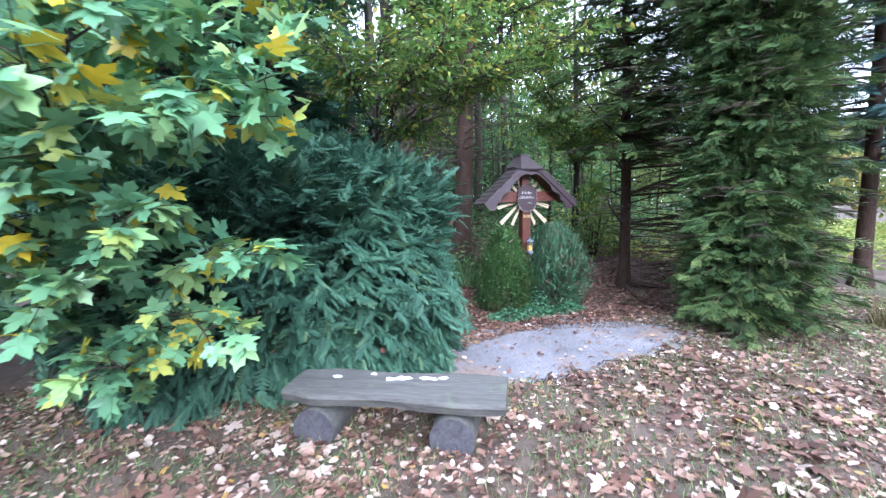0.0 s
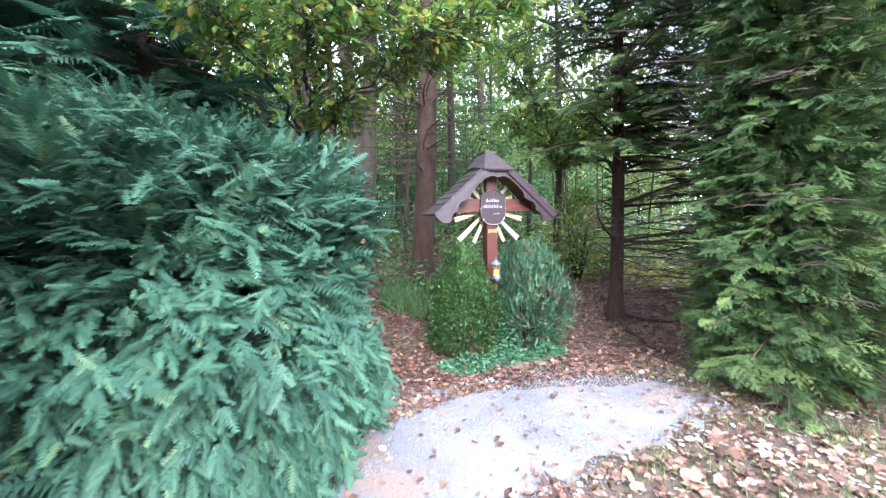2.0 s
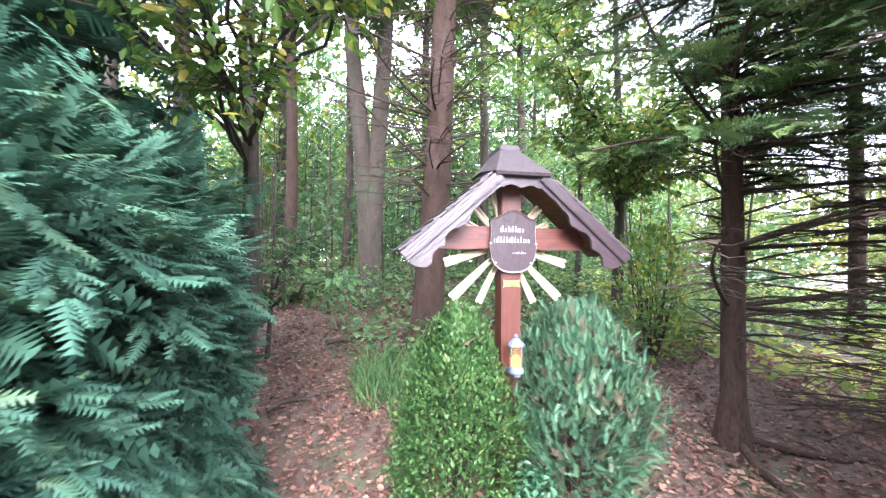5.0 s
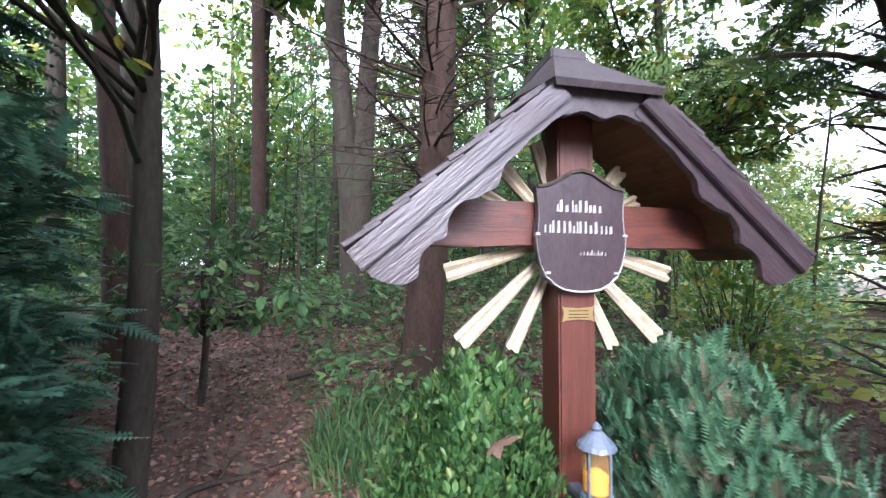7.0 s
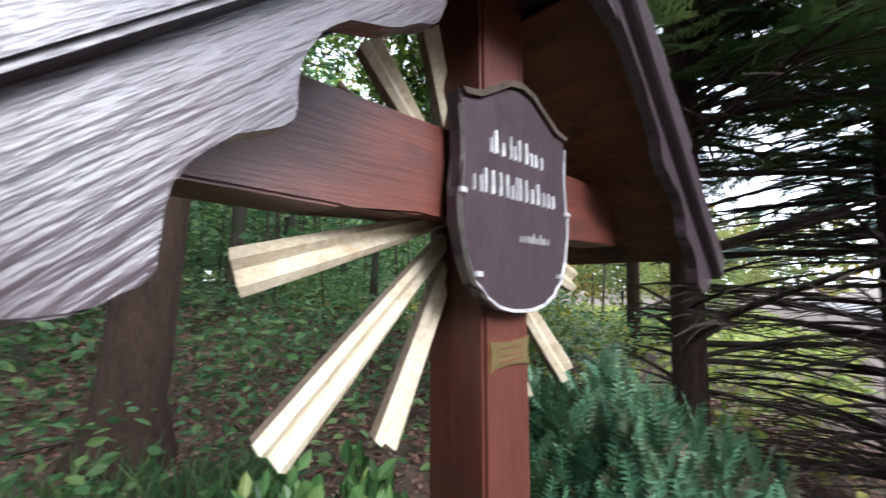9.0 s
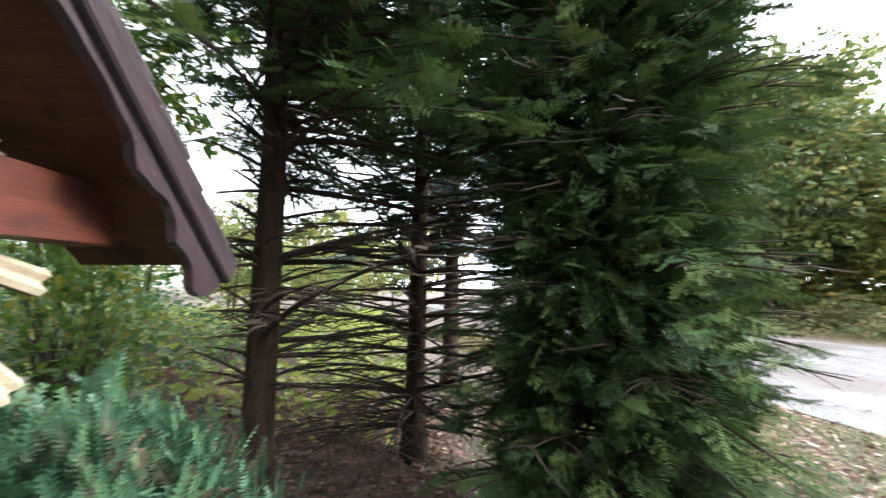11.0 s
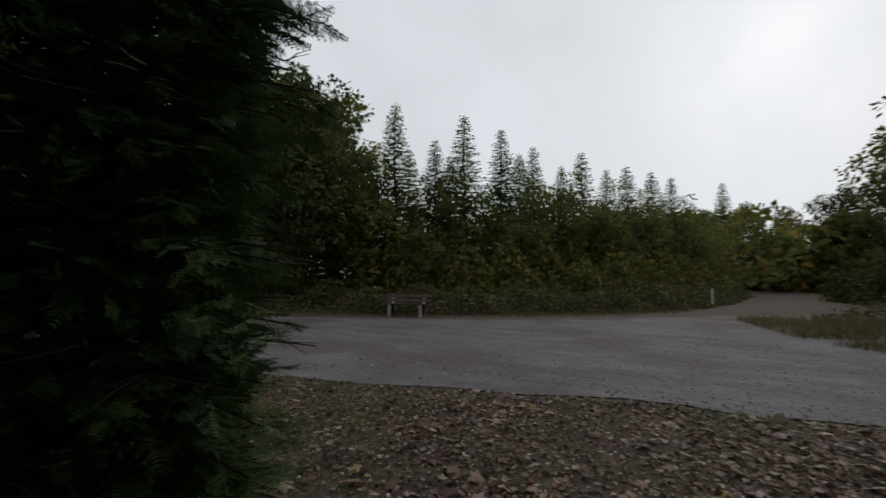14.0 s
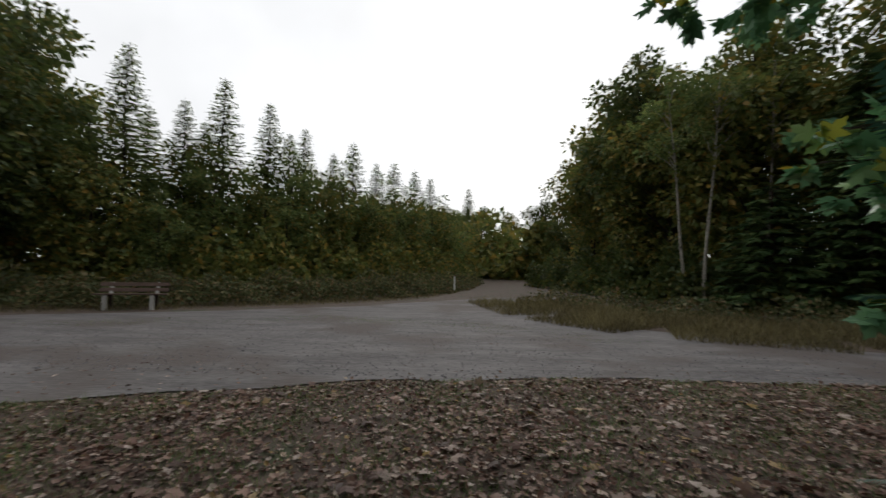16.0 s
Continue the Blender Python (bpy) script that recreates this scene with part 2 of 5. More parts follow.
b_.inputs["Emission Color"].default_value = (1.0, 0.48, 0.05, 1)
b_.inputs["Emission Strength"].default_value = 0.45
M_GLASS, n_, l_, b_ = material("lantern_glass", 0.15)
b_.inputs["Transmission Weight"].default_value, b_.inputs["Base Color"].default_value = 0.9, (0.75, 0.52, 0.24, 1)
M_WHITE, n_, l_, b_ = material("white_post_paint", 0.6)
b_.inputs["Base Color"].default_value = (0.75, 0.75, 0.72, 1)

for m_ in (M_BARK, M_GREYBARK, M_TWIG):
    m_.node_tree.nodes["Principled BSDF"].inputs["Specular IOR Level"].default_value = 0.15

# ---- mesh helpers ----
rng = np.random.default_rng(7)


def smoothstep(a, b, x):
    t = np.clip((x - a) / (b - a), 0, 1)
    return t * t * (3 - 2 * t)


def gz(x, y):
    """Height of the ground: level lawn and road, a bank that climbs behind the shrine."""
    x, y = np.asarray(x, float), np.asarray(y, float)
    u = y + 0.1 + 0.55 * np.clip(x - 0.2, 0, 2.6)
    u = np.where(u > 0, u * u / (u + 0.5), 0)
    return 1.7 * np.tanh(0.17 * u / 1.7) * smoothstep(-16, -6, -np.abs(x))


def mesh_object(name, verts, tris, mats, parent=None, mat_index=None, smooth=False, label=""):
    me = bpy.data.meshes.new(name)
    verts, tris = np.asarray(verts, np.float32), np.asarray(tris, np.int32)
    me.vertices.add(len(verts))
    me.vertices.foreach_set("co", verts.ravel())
    me.loops.add(tris.size)
    me.loops.foreach_set("vertex_index", tris.ravel())
    me.polygons.add(len(tris))
    me.polygons.foreach_set("loop_start", np.arange(0, tris.size, tris.shape[1], dtype=np.int32))
    if mat_index is not None:
        me.polygons.foreach_set("material_index", np.asarray(mat_index, np.int32))
    me.polygons.foreach_set("use_smooth", np.full(len(tris), smooth))
    me.update(calc_edges=True)
    me.validate()
    for m in (mats if isinstance(mats, (list, tuple)) else [mats]):
        me.materials.append(m)
    ob = new(name, me)
    if parent is not None:
        ob.parent = parent
    if label:
        ob["label"] = label
    return ob


def part(name, bm, mat, parent=None, label="", smooth=False):
    me = bpy.data.meshes.new(name)
    bmesh.ops.recalc_face_normals(bm, faces=bm.faces)
    bm.to_mesh(me)
    bm.free()
    for m in (mat if isinstance(mat, (list, tuple)) else [mat]):
        me.materials.append(m)
    if smooth:
        me.polygons.foreach_set("use_smooth", np.ones(len(me.polygons), bool))
    ob = new(name, me)
    if parent is not None:
        ob.parent = parent
    if label:
        ob["label"] = label
    return ob


def empty(name, loc=(0, 0, 0), rz=0.0):
    ob = new(name)
    ob.matrix_basis = pose(*loc, 0, 0, rz)
    return ob


def prism(outline, axis, lo, hi, bevel=0.0, bm=None):
    """Extrude an outline (pairs) along an axis. axis 'y': outline in x,z; 'x': in y,z; 'z': in x,y."""
    bm = bm or bmesh.new()
    put = {"y": lambda a, b, c: (a, c, b), "x": lambda a, b, c: (c, a, b), "z": lambda a, b, c: (a, b, c)}[axis]
    lowv = [bm.verts.new(put(a, b, lo)) for a, b in outline]
    highv = [bm.verts.new(put(a, b, hi)) for a, b in outline]
    faces = [bm.faces.new(lowv), bm.faces.new(highv[::-1])]
    n = len(outline)
    for i in range(n):
        faces.append(bm.faces.new((lowv[i], lowv[(i + 1) % n], highv[(i + 1) % n], highv[i])))
    if bevel:
        rim = [e for e in faces[0].edges] + [e for e in faces[1].edges]
        bmesh.ops.bevel(bm, geom=rim, offset=bevel, segments=2, affect="EDGES", clamp_overlap=True)
    return bm


def box(x0, x1, y0, y1, z0, z1, bevel=0.004):
    bm = bmesh.new()
    bmesh.ops.create_cube(bm, size=1, matrix=Matrix.LocRotScale(((x0 + x1) / 2, (y0 + y1) / 2, (z0 + z1) / 2), None, (x1 - x0, y1 - y0, z1 - z0)))
    if bevel:
        bmesh.ops.bevel(bm, geom=bm.edges[:], offset=bevel, segments=2, affect="EDGES")
    return bm


def tube(points, radii, sides=6):
    """A tapered tube along points, as arrays of vertices and triangles."""
    p, r = np.asarray(points, float), np.asarray(radii, float)
    d = np.gradient(p, axis=0)
    d /= np.linalg.norm(d, axis=1)[:, None] + 1e-9
    ref = np.where(np.abs(d[:, 2:3]) > 0.9, [[1.0, 0, 0]], [[0, 0, 1.0]])
    u = np.cross(d, ref)
    u /= np.linalg.norm(u, axis=1)[:, None] + 1e-9
    w = np.cross(d, u)
    a = np.linspace(0, 2 * np.pi, sides, endpoint=False)
    v = p[:, None] + r[:, None, None] * (u[:, None] * np.cos(a)[None, :, None] + w[:, None] * np.sin(a)[None, :, None])
    i, j = np.meshgrid(np.arange(len(p) - 1), np.arange(sides), indexing="ij")
    a0, a1 = i * sides + j, i * sides + (j + 1) % sides
    b0, b1 = a0 + sides, a1 + sides
    t = np.stack([np.stack([a0, a1, b1], -1), np.stack([a0, b1, b0], -1)], 2).reshape(-1, 3)
    return v.reshape(-1, 3), t


def join(pieces):
    vs, ts, o = [], [], 0
    for v, t in pieces:
        vs.append(v)
        ts.append(np.asarray(t) + o)
        o += len(v)
    return np.concatenate(vs), np.concatenate(ts)


def unit(a):
    return a / (np.linalg.norm(a, axis=-1, keepdims=True) + 1e-9)


def scatter(template, at, along, normal, size, jitter=0.0):
    """Lay copies of a flat template (its length along +y, face +z) at places, as one mesh."""
    tv, tf = template
    at, along = np.asarray(at, float), unit(np.asarray(along, float))
    normal = np.asarray(normal, float) + rng.normal(0, jitter, at.shape)
    side = unit(np.cross(along, normal))
    up = np.cross(side, along)
    s = np.asarray(size, float).reshape(-1, 1, 1)
    v = at[:, None] + s * (tv[None, :, 0:1] * side[:, None] + tv[None, :, 1:2] * along[:, None] + tv[None, :, 2:3] * up[:, None])
    f = tf[None] + (np.arange(len(at)) * len(tv))[:, None, None]
    return v.reshape(-1, 3), f.reshape(-1, 3)


def yew_spray():
    """A flat yew twig: pairs of needles on one stem."""
    v = [(0, 0.02 + 0.12 * i, 0.02 * math.sin(i * 0.4)) for i in range(9)]
    f = []
    for i in range(8):
        n = 0.27 * (1 - 0.45 * (i / 7) ** 2)
        for s in (-1, 1):
            f.append([i, i + 1, len(v)])
            v.append((s * n * 0.82, v[i][1] + 0.05 + n * 0.55, -0.05 + 0.02 * (i % 3)))
    f.append([7, 8, len(v)])
    v.append((0.02, 1.06, -0.04))
    return np.array(v), np.array(f)


def spruce_spray():
    """A drooping spruce twig: a stem with side shoots, each fringed with needles."""
    v, f = [], []
    def shoot(first, dx, dy, dz, n, length):
        x0, y0, z0 = v[first]
        chain = [first]
        for i in range(1, n + 1):
            v.append((x0 + dx * i / n, y0 + dy * i / n, z0 + dz * i / n))
            chain.append(len(v) - 1)
        q = math.hypot(dx, dy)
        for i in range(n):
            bx, by, bz = v[chain[i]]
            for s in (-1, 1):
                f.append([chain[i], len(v), len(v) + 1])
                v.append((bx + dx * 0.72 / n, by + dy * 0.72 / n, bz))
                v.append((bx + s * dy / q * length + dx * 0.9 / n, by - s * dx / q * length + dy * 0.9 / n, bz + 0.03 * s))
            f.append([chain[i], chain[i + 1], len(v)])
            v.append((bx + dy / q * 0.012, by - dx / q * 0.012, bz))
        return chain
    v.append((0, 0, 0))
    main = shoot(0, 0, 1.0, -0.06, 12, 0.085)
    for k, j in enumerate((2, 5, 8)):
        n = 0.44 - 0.10 * k
        for s in (-1, 1):
            shoot(main[j], s * n * 0.75, n * 0.66, -0.06, 5, 0.075)
    return np.array(v), np.array(f)


def low_spray():
    """A coarser spruce twig for trees farther off."""
    v = [(0, 0.04 + 0.12 * k, -0.008 * k * k * 0.1) for k in range(9)]
    f = []
    for k in range(8):
        n = 0.40 - 0.042 * k
        for s in (-1, 1):
            f.append([k, k + 1, len(v)])
            v.append((s * n * 0.85, v[k][1] + n * 0.62, -0.06))
    return np.array(v), np.array(f)


def maple_leaf():
    """Five pointed lobes on a slightly cupped blade."""
    prof = [(0, 0.0), (0.16, -0.06), (0.42, 0.0), (0.30, 0.16), (0.52, 0.36), (0.60, 0.50), (0.34, 0.52), (0.17, 0.50), (0.22, 0.72), (0.10, 0.80), (0.0, 1.0)]
    pts = prof + [(-x, y) for x, y in prof[-2:0:-1]]
    v = [(0, 0.30, 0.0)] + [(x, y, -0.28 * x * x - 0.10 * max(0, y - 0.5)) for x, y in pts]
    n = len(pts)
    return np.array(v), np.array([[0, 1 + i, 1 + (i + 1) % n] for i in range(n)])


def oval_leaf():
    v = [(0, 0, 0), (0.26, 0.35, 0.05), (0.20, 0.72, 0.03), (0, 1, -0.05), (-0.20, 0.72, 0.03), (-0.26, 0.35, 0.05)]
    return np.array(v, float), np.array([[0, 1, 2], [0, 2, 3], [0, 3, 4], [0, 4, 5]])


def curled_leaf():
    v = [(0, 0, 0), (0.34, 0.30, 0.16), (0.30, 0.72, 0.10), (0.02, 1, 0.14), (-0.30, 0.70, 0.03), (-0.38, 0.33, 0.10), (0, 0.5, -0.02)]
    return np.array(v, float), np.array([[6, i, (i + 1) % 6] for i in range(6)])


def clump_leaf():
    v = [(0, 0, 0), (0.34, 0.45, 0.10), (0, 1, -0.06), (-0.34, 0.5, 0.04)]
    return np.array(v, float), np.array([[0, 1, 2], [0, 2, 3]])


def blade():
    v = [(-0.03, 0, 0), (0.03, 0, 0), (0.022, 0.5, 0.06), (-0.022, 0.5, 0.06), (0, 1, 0.28)]
    return np.array(v, float), np.array([[0, 1, 2], [0, 2, 3], [3, 2, 4]])


LOWSPRAY, YEW, SPRAY, MAPLE, OVAL, CURL, CLUMP, BLADE = low_spray(), yew_spray(), spruce_spray(), maple_leaf(), oval_leaf(), curled_leaf(), clump_leaf(), blade()


def sphere_dirs(n):
    return unit(rng.normal(size=(n, 3)))


# ---- the ground and its surfaces ----
def grid_axis():
    far = [2600, 900, 350, 160, 95, 65, 48, 36, 28, 22, 17.5, 14.2, 12, 10.4, 9.3]
    near = np.arange(-8.4, 8.41, 0.12)
    return np.concatenate([-np.array(far), near, np.array(far[::-1])])


def ground_bumps(x, y):
    return (0.016 * np.sin(3.1 * x + 1.3 * np.sin(2.3 * y)) * np.cos(2.7 * y + 0.8) + 0.008 * np.sin(9.7 * x + 4.0 * y)) * smoothstep(-4.6, -2.4, y) * smoothstep(-9, -7, -np.abs(x))


def level(x, y):
    return gz(x, y) + ground_bumps(x, y)


gx, gy = np.meshgrid(grid_axis(), grid_axis(), indexing="ij")
N = gx.shape[0]
ii, jj = np.meshgrid(np.arange(N - 1), np.arange(N - 1), indexing="ij")
quads = np.stack([ii * N + jj, (ii + 1) * N + jj, (ii + 1) * N + jj + 1, ii * N + jj + 1], -1).reshape(-1, 4)
ground = mesh_object("ground", np.stack([gx, gy, level(gx, gy)], -1).reshape(-1, 3), quads, M_SOIL, smooth=True)
tagged(ground, "bare brown soil with moss and thin grass", "ground", kind="structure")


def resample(points, step, wobble, seed):
    """A closed outline with rough edges."""
    out, r = [], random.Random(seed)
    for (x0, y0), (x1, y1) in zip(points, points[1:] + points[:1]):
        n = max(1, int(math.hypot(x1 - x0, y1 - y0) / step))
        for i in range(n):
            a = i / n
            out.append((x0 + (x1 - x0) * a + r.uniform(-wobble, wobble), y0 + (y1 - y0) * a + r.uniform(-wobble, wobble)))
    return out


def sheet(name, outline, mat, lift, label, category):
    bm = bmesh.new()
    vs = [bm.verts.new((x, y, 0)) for x, y in outline]
    bm.faces.new(vs)
    bmesh.ops.triangulate(bm, faces=bm.faces)
    bmesh.ops.subdivide_edges(bm, edges=[e for e in bm.edges if e.calc_length() > 0.3], cuts=1)
    bmesh.ops.triangulate(bm, faces=bm.faces)
    for v in bm.verts:
        v.co.z = float(level(v.co.x, v.co.y)) + lift
    bmesh.ops.recalc_face_normals(bm, faces=bm.faces)
    ob = part(name, bm, mat)
    return tagged(ob, label, category, kind="structure")


road_outline = resample([(-45, -5.6), (-14, -6.4), (-6.6, -6.7), (-2.5, -6.75), (0.2, -6.35), (4.3, -5.1), (12.0, -4.2), (28, -0.3), (60, 6),
                         (60, 2), (30, -5.4), (17, -9.3), (11.2, -11.8), (6.0, -14.1), (2.6, -16.2), (-0.9, -20.0), (-2.6, -21.8), (-7, -22.8), (-7, -21.6),
                         (-4.9, -20.2), (-4.3, -17), (-5.4, -11.8), (-8.9, -9.1), (-14, -8.6), (-45, -8.0)], 0.5, 0.09, 4)
road = sheet("road", road_outline, M_ROAD, 0.015, "pale grey gravel forest road with grassy crown", "road")
patch_outline = resample([(-2.05, -2.25), (-1.45, -2.42), (-0.6, -2.25), (0.35, -2.12), (1.0, -1.98), (1.25, -1.7), (0.9, -1.35), (0.1, -1.12), (-0.6, -1.05), (-1.0, -0.75), (-1.25, -0.55), (-1.6, -0.9)], 0.10, 0.075, 9)


def gravel_patch():
    """Fine gravel laid on the soil, following its level."""
    lo, hi = np.min(patch_outline, 0), np.max(patch_outline, 0)
    bm = bmesh.new()
    vs = [bm.verts.new((x, y, 0)) for x, y in patch_outline]
    bm.faces.new(vs)
    for k in np.arange(lo[0], hi[0], 0.12):
        bmesh.ops.bisect_plane(bm, geom=bm.verts[:] + bm.edges[:] + bm.faces[:], plane_co=(k, 0, 0), plane_no=(1, 0, 0))
    for k in np.arange(lo[1], hi[1], 0.12):
        bmesh.ops.bisect_plane(bm, geom=bm.verts[:] + bm.edges[:] + bm.faces[:], plane_co=(0, k, 0), plane_no=(0, 1, 0))
    for v in bm.verts:
        v.co.z = float(level(v.co.x, v.co.y)) + 0.012
    return tagged(part("gravel_patch", bm, M_GRAVEL), "pale grey fine gravel patch in front of the shrine", "gravel", kind="structure")


gravel_patch()

# ---- the wayside shrine ----
shrine = tagged(empty("wayside_shrine"), "red-brown stained wooden cross under a small shingled gable roof", "wayside shrine")
RIDGE, EAVE_X, EAVE_Z = 2.172, 0.70, 1.562
FRONT, BACK = -0.13, 0.27
part("post", box(-0.063, 0.063, 0.025, 0.155, -0.05, 2.02, 0.006), M_SHRINE, shrine)


def crossbeam():
    top = [(-0.51, 1.60)] + [(-0.415 - 0.085 * math.cos(a), 1.627 + 0.085 * math.sin(a)) for a in np.linspace(0.1, math.pi / 2, 8)]
    top += [(0.415 + 0.085 * math.cos(a), 1.627 + 0.085 * math.sin(a)) for a in np.linspace(math.pi / 2, 0.1, 8)]
    top += [(0.51, 1.60), (0.50, 1.574), (0.24, 1.572), (0.10, 1.578), (-0.16, 1.578), (-0.19, 1.572), (-0.30, 1.572), (-0.32, 1.566), (-0.50, 1.570)]
    return prism(top, "y", 0.04, 0.14, 0.004)


part("crossbeam", crossbeam(), M_ARM, shrine)


def slope_board(u0, u1, y0, y1, lift, thick, side):
    """A board lying on one roof slope; u runs from the ridge (0) to the eave (1)."""
    ang = math.atan2(RIDGE - EAVE_Z, EAVE_X)
    nx, nz = math.sin(ang), math.cos(ang)
    pts = []
    for u, h in ((u0, lift), (u1, lift + 0.012), (u1, lift + 0.012 + thick), (u0, lift + thick)):
        pts.append((side * (EAVE_X * u + nx * h), RIDGE - (RIDGE - EAVE_Z) * u + nz * h))
    bm = prism(pts, "y", y0, y1)
    bmesh.ops.bevel(bm, geom=bm.edges[:], offset=0.003, segments=1, affect="EDGES")
    return bm


for side in (-1, 1):
    part("roof_panel", slope_board(0.20, 1.0, FRONT + 0.03, BACK, -0.045, 0.024, side), M_SOFFIT, shrine)
    part("ridge_panel", slope_board(0.0, 0.20, 0.06, BACK, -0.045, 0.024, side), M_SOFFIT, shrine)
    for k in range(9):
        u = 0.10 + k * 0.101
        y_front = FRONT + (0.16 * (1 - u / 0.25) if u < 0.25 else 0) - 0.02 + (0.04 if k == 0 else 0)
        part("shingle", slope_board(max(u, 0.02), min(u + 0.15, 1.03), y_front + rng.uniform(-0.006, 0.006), BACK + 0.02 + rng.uniform(-0.008, 0.008), -0.014 + rng.uniform(0, 0.003), 0.016, side), M_SHINGLE, shrine)

# ridge hood: a small hipped piece that slants forward over the gable
def hood():
    bm = bmesh.new()
    a = [(-0.05, 0.08, 2.225), (0.05, 0.08, 2.225), (-0.05, BACK + 0.03, 2.225), (0.05, BACK + 0.03, 2.225), (-0.175, FRONT - 0.05, 2.018), (0.175, FRONT - 0.05, 2.018), (-0.19, 0.08, 2.06), (0.19, 0.08, 2.06), (-0.19, BACK + 0.03, 2.06), (0.19, BACK + 0.03, 2.06)]
    t = [bm.verts.new(p) for p in a]
    for f in ((0, 4, 5, 1), (0, 6, 4), (1, 5, 7), (0, 2, 8, 6), (1, 7, 9, 3), (0, 1, 3, 2)):
        bm.faces.new([t[i] for i in f])
    bmesh.ops.recalc_face_normals(bm, faces=bm.faces)
    bmesh.ops.solidify(bm, geom=bm.faces[:], thickness=0.02)
    return bm


part("ridge_hood", hood(), M_SHINGLE, shrine, "small hipped hood over the gable peak")

part("ridge_cap", box(-0.065, 0.065, 0.06, BACK + 0.04, 2.205, 2.243, 0.006), M_SHINGLE, shrine)


def fascia(side):
    """The scalloped lower board of a gable edge, with a straight upper edge."""
    ax, az, bx, bz = 0.116, 1.982, 0.672, 1.497
    L = math.hypot(bx - ax, bz - az)
    dx, dz = (bx - ax) / L, (bz - az) / L
    nx, nz = dz, -dx
    low = []
    n = 72
    knots = [(0, 0.030), (0.20, 0.024), (0.36, 0.030), (0.45, 0.062), (0.50, 0.056), (0.60, 0.030), (0.66, 0.042), (0.71, 0.074), (0.79, 0.064), (0.83, 0.070), (0.885, 0.108), (0.93, 0.100), (0.975, 0.068), (1.0, 0.030)]
    for i in range(n + 1):
        s = i / n
        for (s0, w0), (s1, w1) in zip(knots, knots[1:]):
            if s0 <= s <= s1:
                w = w0 + (w1 - w0) * smoothstep(s0, s1, s)
        low.append((s * L, float(w) + 0.0015 * math.sin(s * 47)))
    pts = [(ax, az), (bx, bz)] + [(ax + dx * s + nx * w, az + dz * s + nz * w) for s, w in low[::-1]]
    return prism([(side * x, z) for x, z in pts], "y", FRONT - 0.004, FRONT + 0.02, 0.002)


def verge(side):
    ax, az, bx, bz = 0.113, 1.979, 0.675, 1.489
    L = math.hypot(bx - ax, bz - az)
    nx, nz = -(bz - az) / L, (bx - ax) / L
    pts = [(ax, az), (bx, bz), (bx + nx * 0.062, bz + nz * 0.062), (ax + nx * 0.062, az + nz * 0.062)]
    return prism([(side * x, z) for x, z in pts], "y", FRONT - 0.026, FRONT + 0.012, 0.004)


for side in (-1, 1):
    part("fascia_board", fascia(side), FASCIAS[side], shrine, "scalloped fascia board with a worn sheen")
    part("verge_board", verge(side), FASCIAS[side], shrine)
top_board = [(-0.14, 2.03), (0.14, 2.03), (0.17, 1.955)] + [(x, 1.942 - 0.010 * math.cos(x * 52)) for x in np.linspace(0.15, -0.15, 16)] + [(-0.17, 1.955)]
part("gable_board", prism(top_board, "y", FRONT - 0.002, FRONT + 0.024, 0.002), M_SHINGLE, shrine)
part("ridge_beam", box(-0.04, 0.04, 0.02, BACK - 0.02, 2.04, 2.11), M_SOFFIT, shrine)

# sun rays behind the cross
def ray(tip, wide):
    c = Vector((0, 0.118, 1.605))
    end = Vector((tip[0], 0.118, tip[1]))
    d = (end - c).normalized()
    s = Vector((-d.z, 0, d.x))
    bm = bmesh.new()
    rows = []
    def row(q, w, deep):
        o = c + (end - c) * q
        across = ((-1, 0.014), (-1, -0.003), (-0.55, -0.012), (-0.08, -0.012 + deep), (0.08, -0.012 + deep), (0.55, -0.012), (1, -0.003), (1, 0.014))
        return [bm.verts.new(o + s * (w * k) + Vector((0, y, 0)) + d * (0.010 * (1 - abs(abs(k) - 0.55)) if q > 0.98 and y < 0.01 else 0)) for k, y in across]
    for q, w, deep in ((0.09, 0.010, 0.002), (0.35, 0.018, 0.005), (0.75, wide * 0.88, 0.010), (0.985, wide, 0.013)):
        rows.append(row(q, w, deep))
    for a, b in zip(rows, rows[1:]):
        for i in range(8):
            f = bm.faces.new((a[i], a[(i + 1) % 8], b[(i + 1) % 8], b[i]))
            f.material_index = 0 if 1 <= i <= 5 else 1
    bm.faces.new(rows[0])
    bm.faces.new(rows[-1][::-1]).material_index = 1
    return bm


for tip, wide in (((0.41, 1.485), 0.030), ((0.362, 1.262), 0.031), ((0.185, 1.235), 0.024), ((0.285, 1.745), 0.024), ((0.225, 1.85), 0.027), ((0.095, 1.93), 0.022)):
    for side in (-1, 1):
        part("sun_ray", ray((side * tip[0], tip[1]), wide), [M_RAY, M_RAYEDGE], shrine, "cream painted wooden sun ray")


def shield_outline(grow=0.0):
    half = [(0, 1.815), (0.035, 1.808), (0.075, 1.785), (0.115, 1.763), (0.152, 1.757), (0.150, 1.735), (0.145, 1.70), (0.144, 1.66), (0.148, 1.615), (0.153, 1.60), (0.151, 1.565), (0.140, 1.515), (0.122, 1.475), (0.108, 1.466), (0.095, 1.452), (0.065, 1.436), (0.03, 1.429), (0, 1.428)]
    cx, cz = 0.0, 1.60
    pts = half + [(-x, z) for x, z in half[-2:0:-1]]
    return [(cx + (x - cx) * (1 + grow), cz + (z - cz) * (1 + grow)) for x, z in pts]


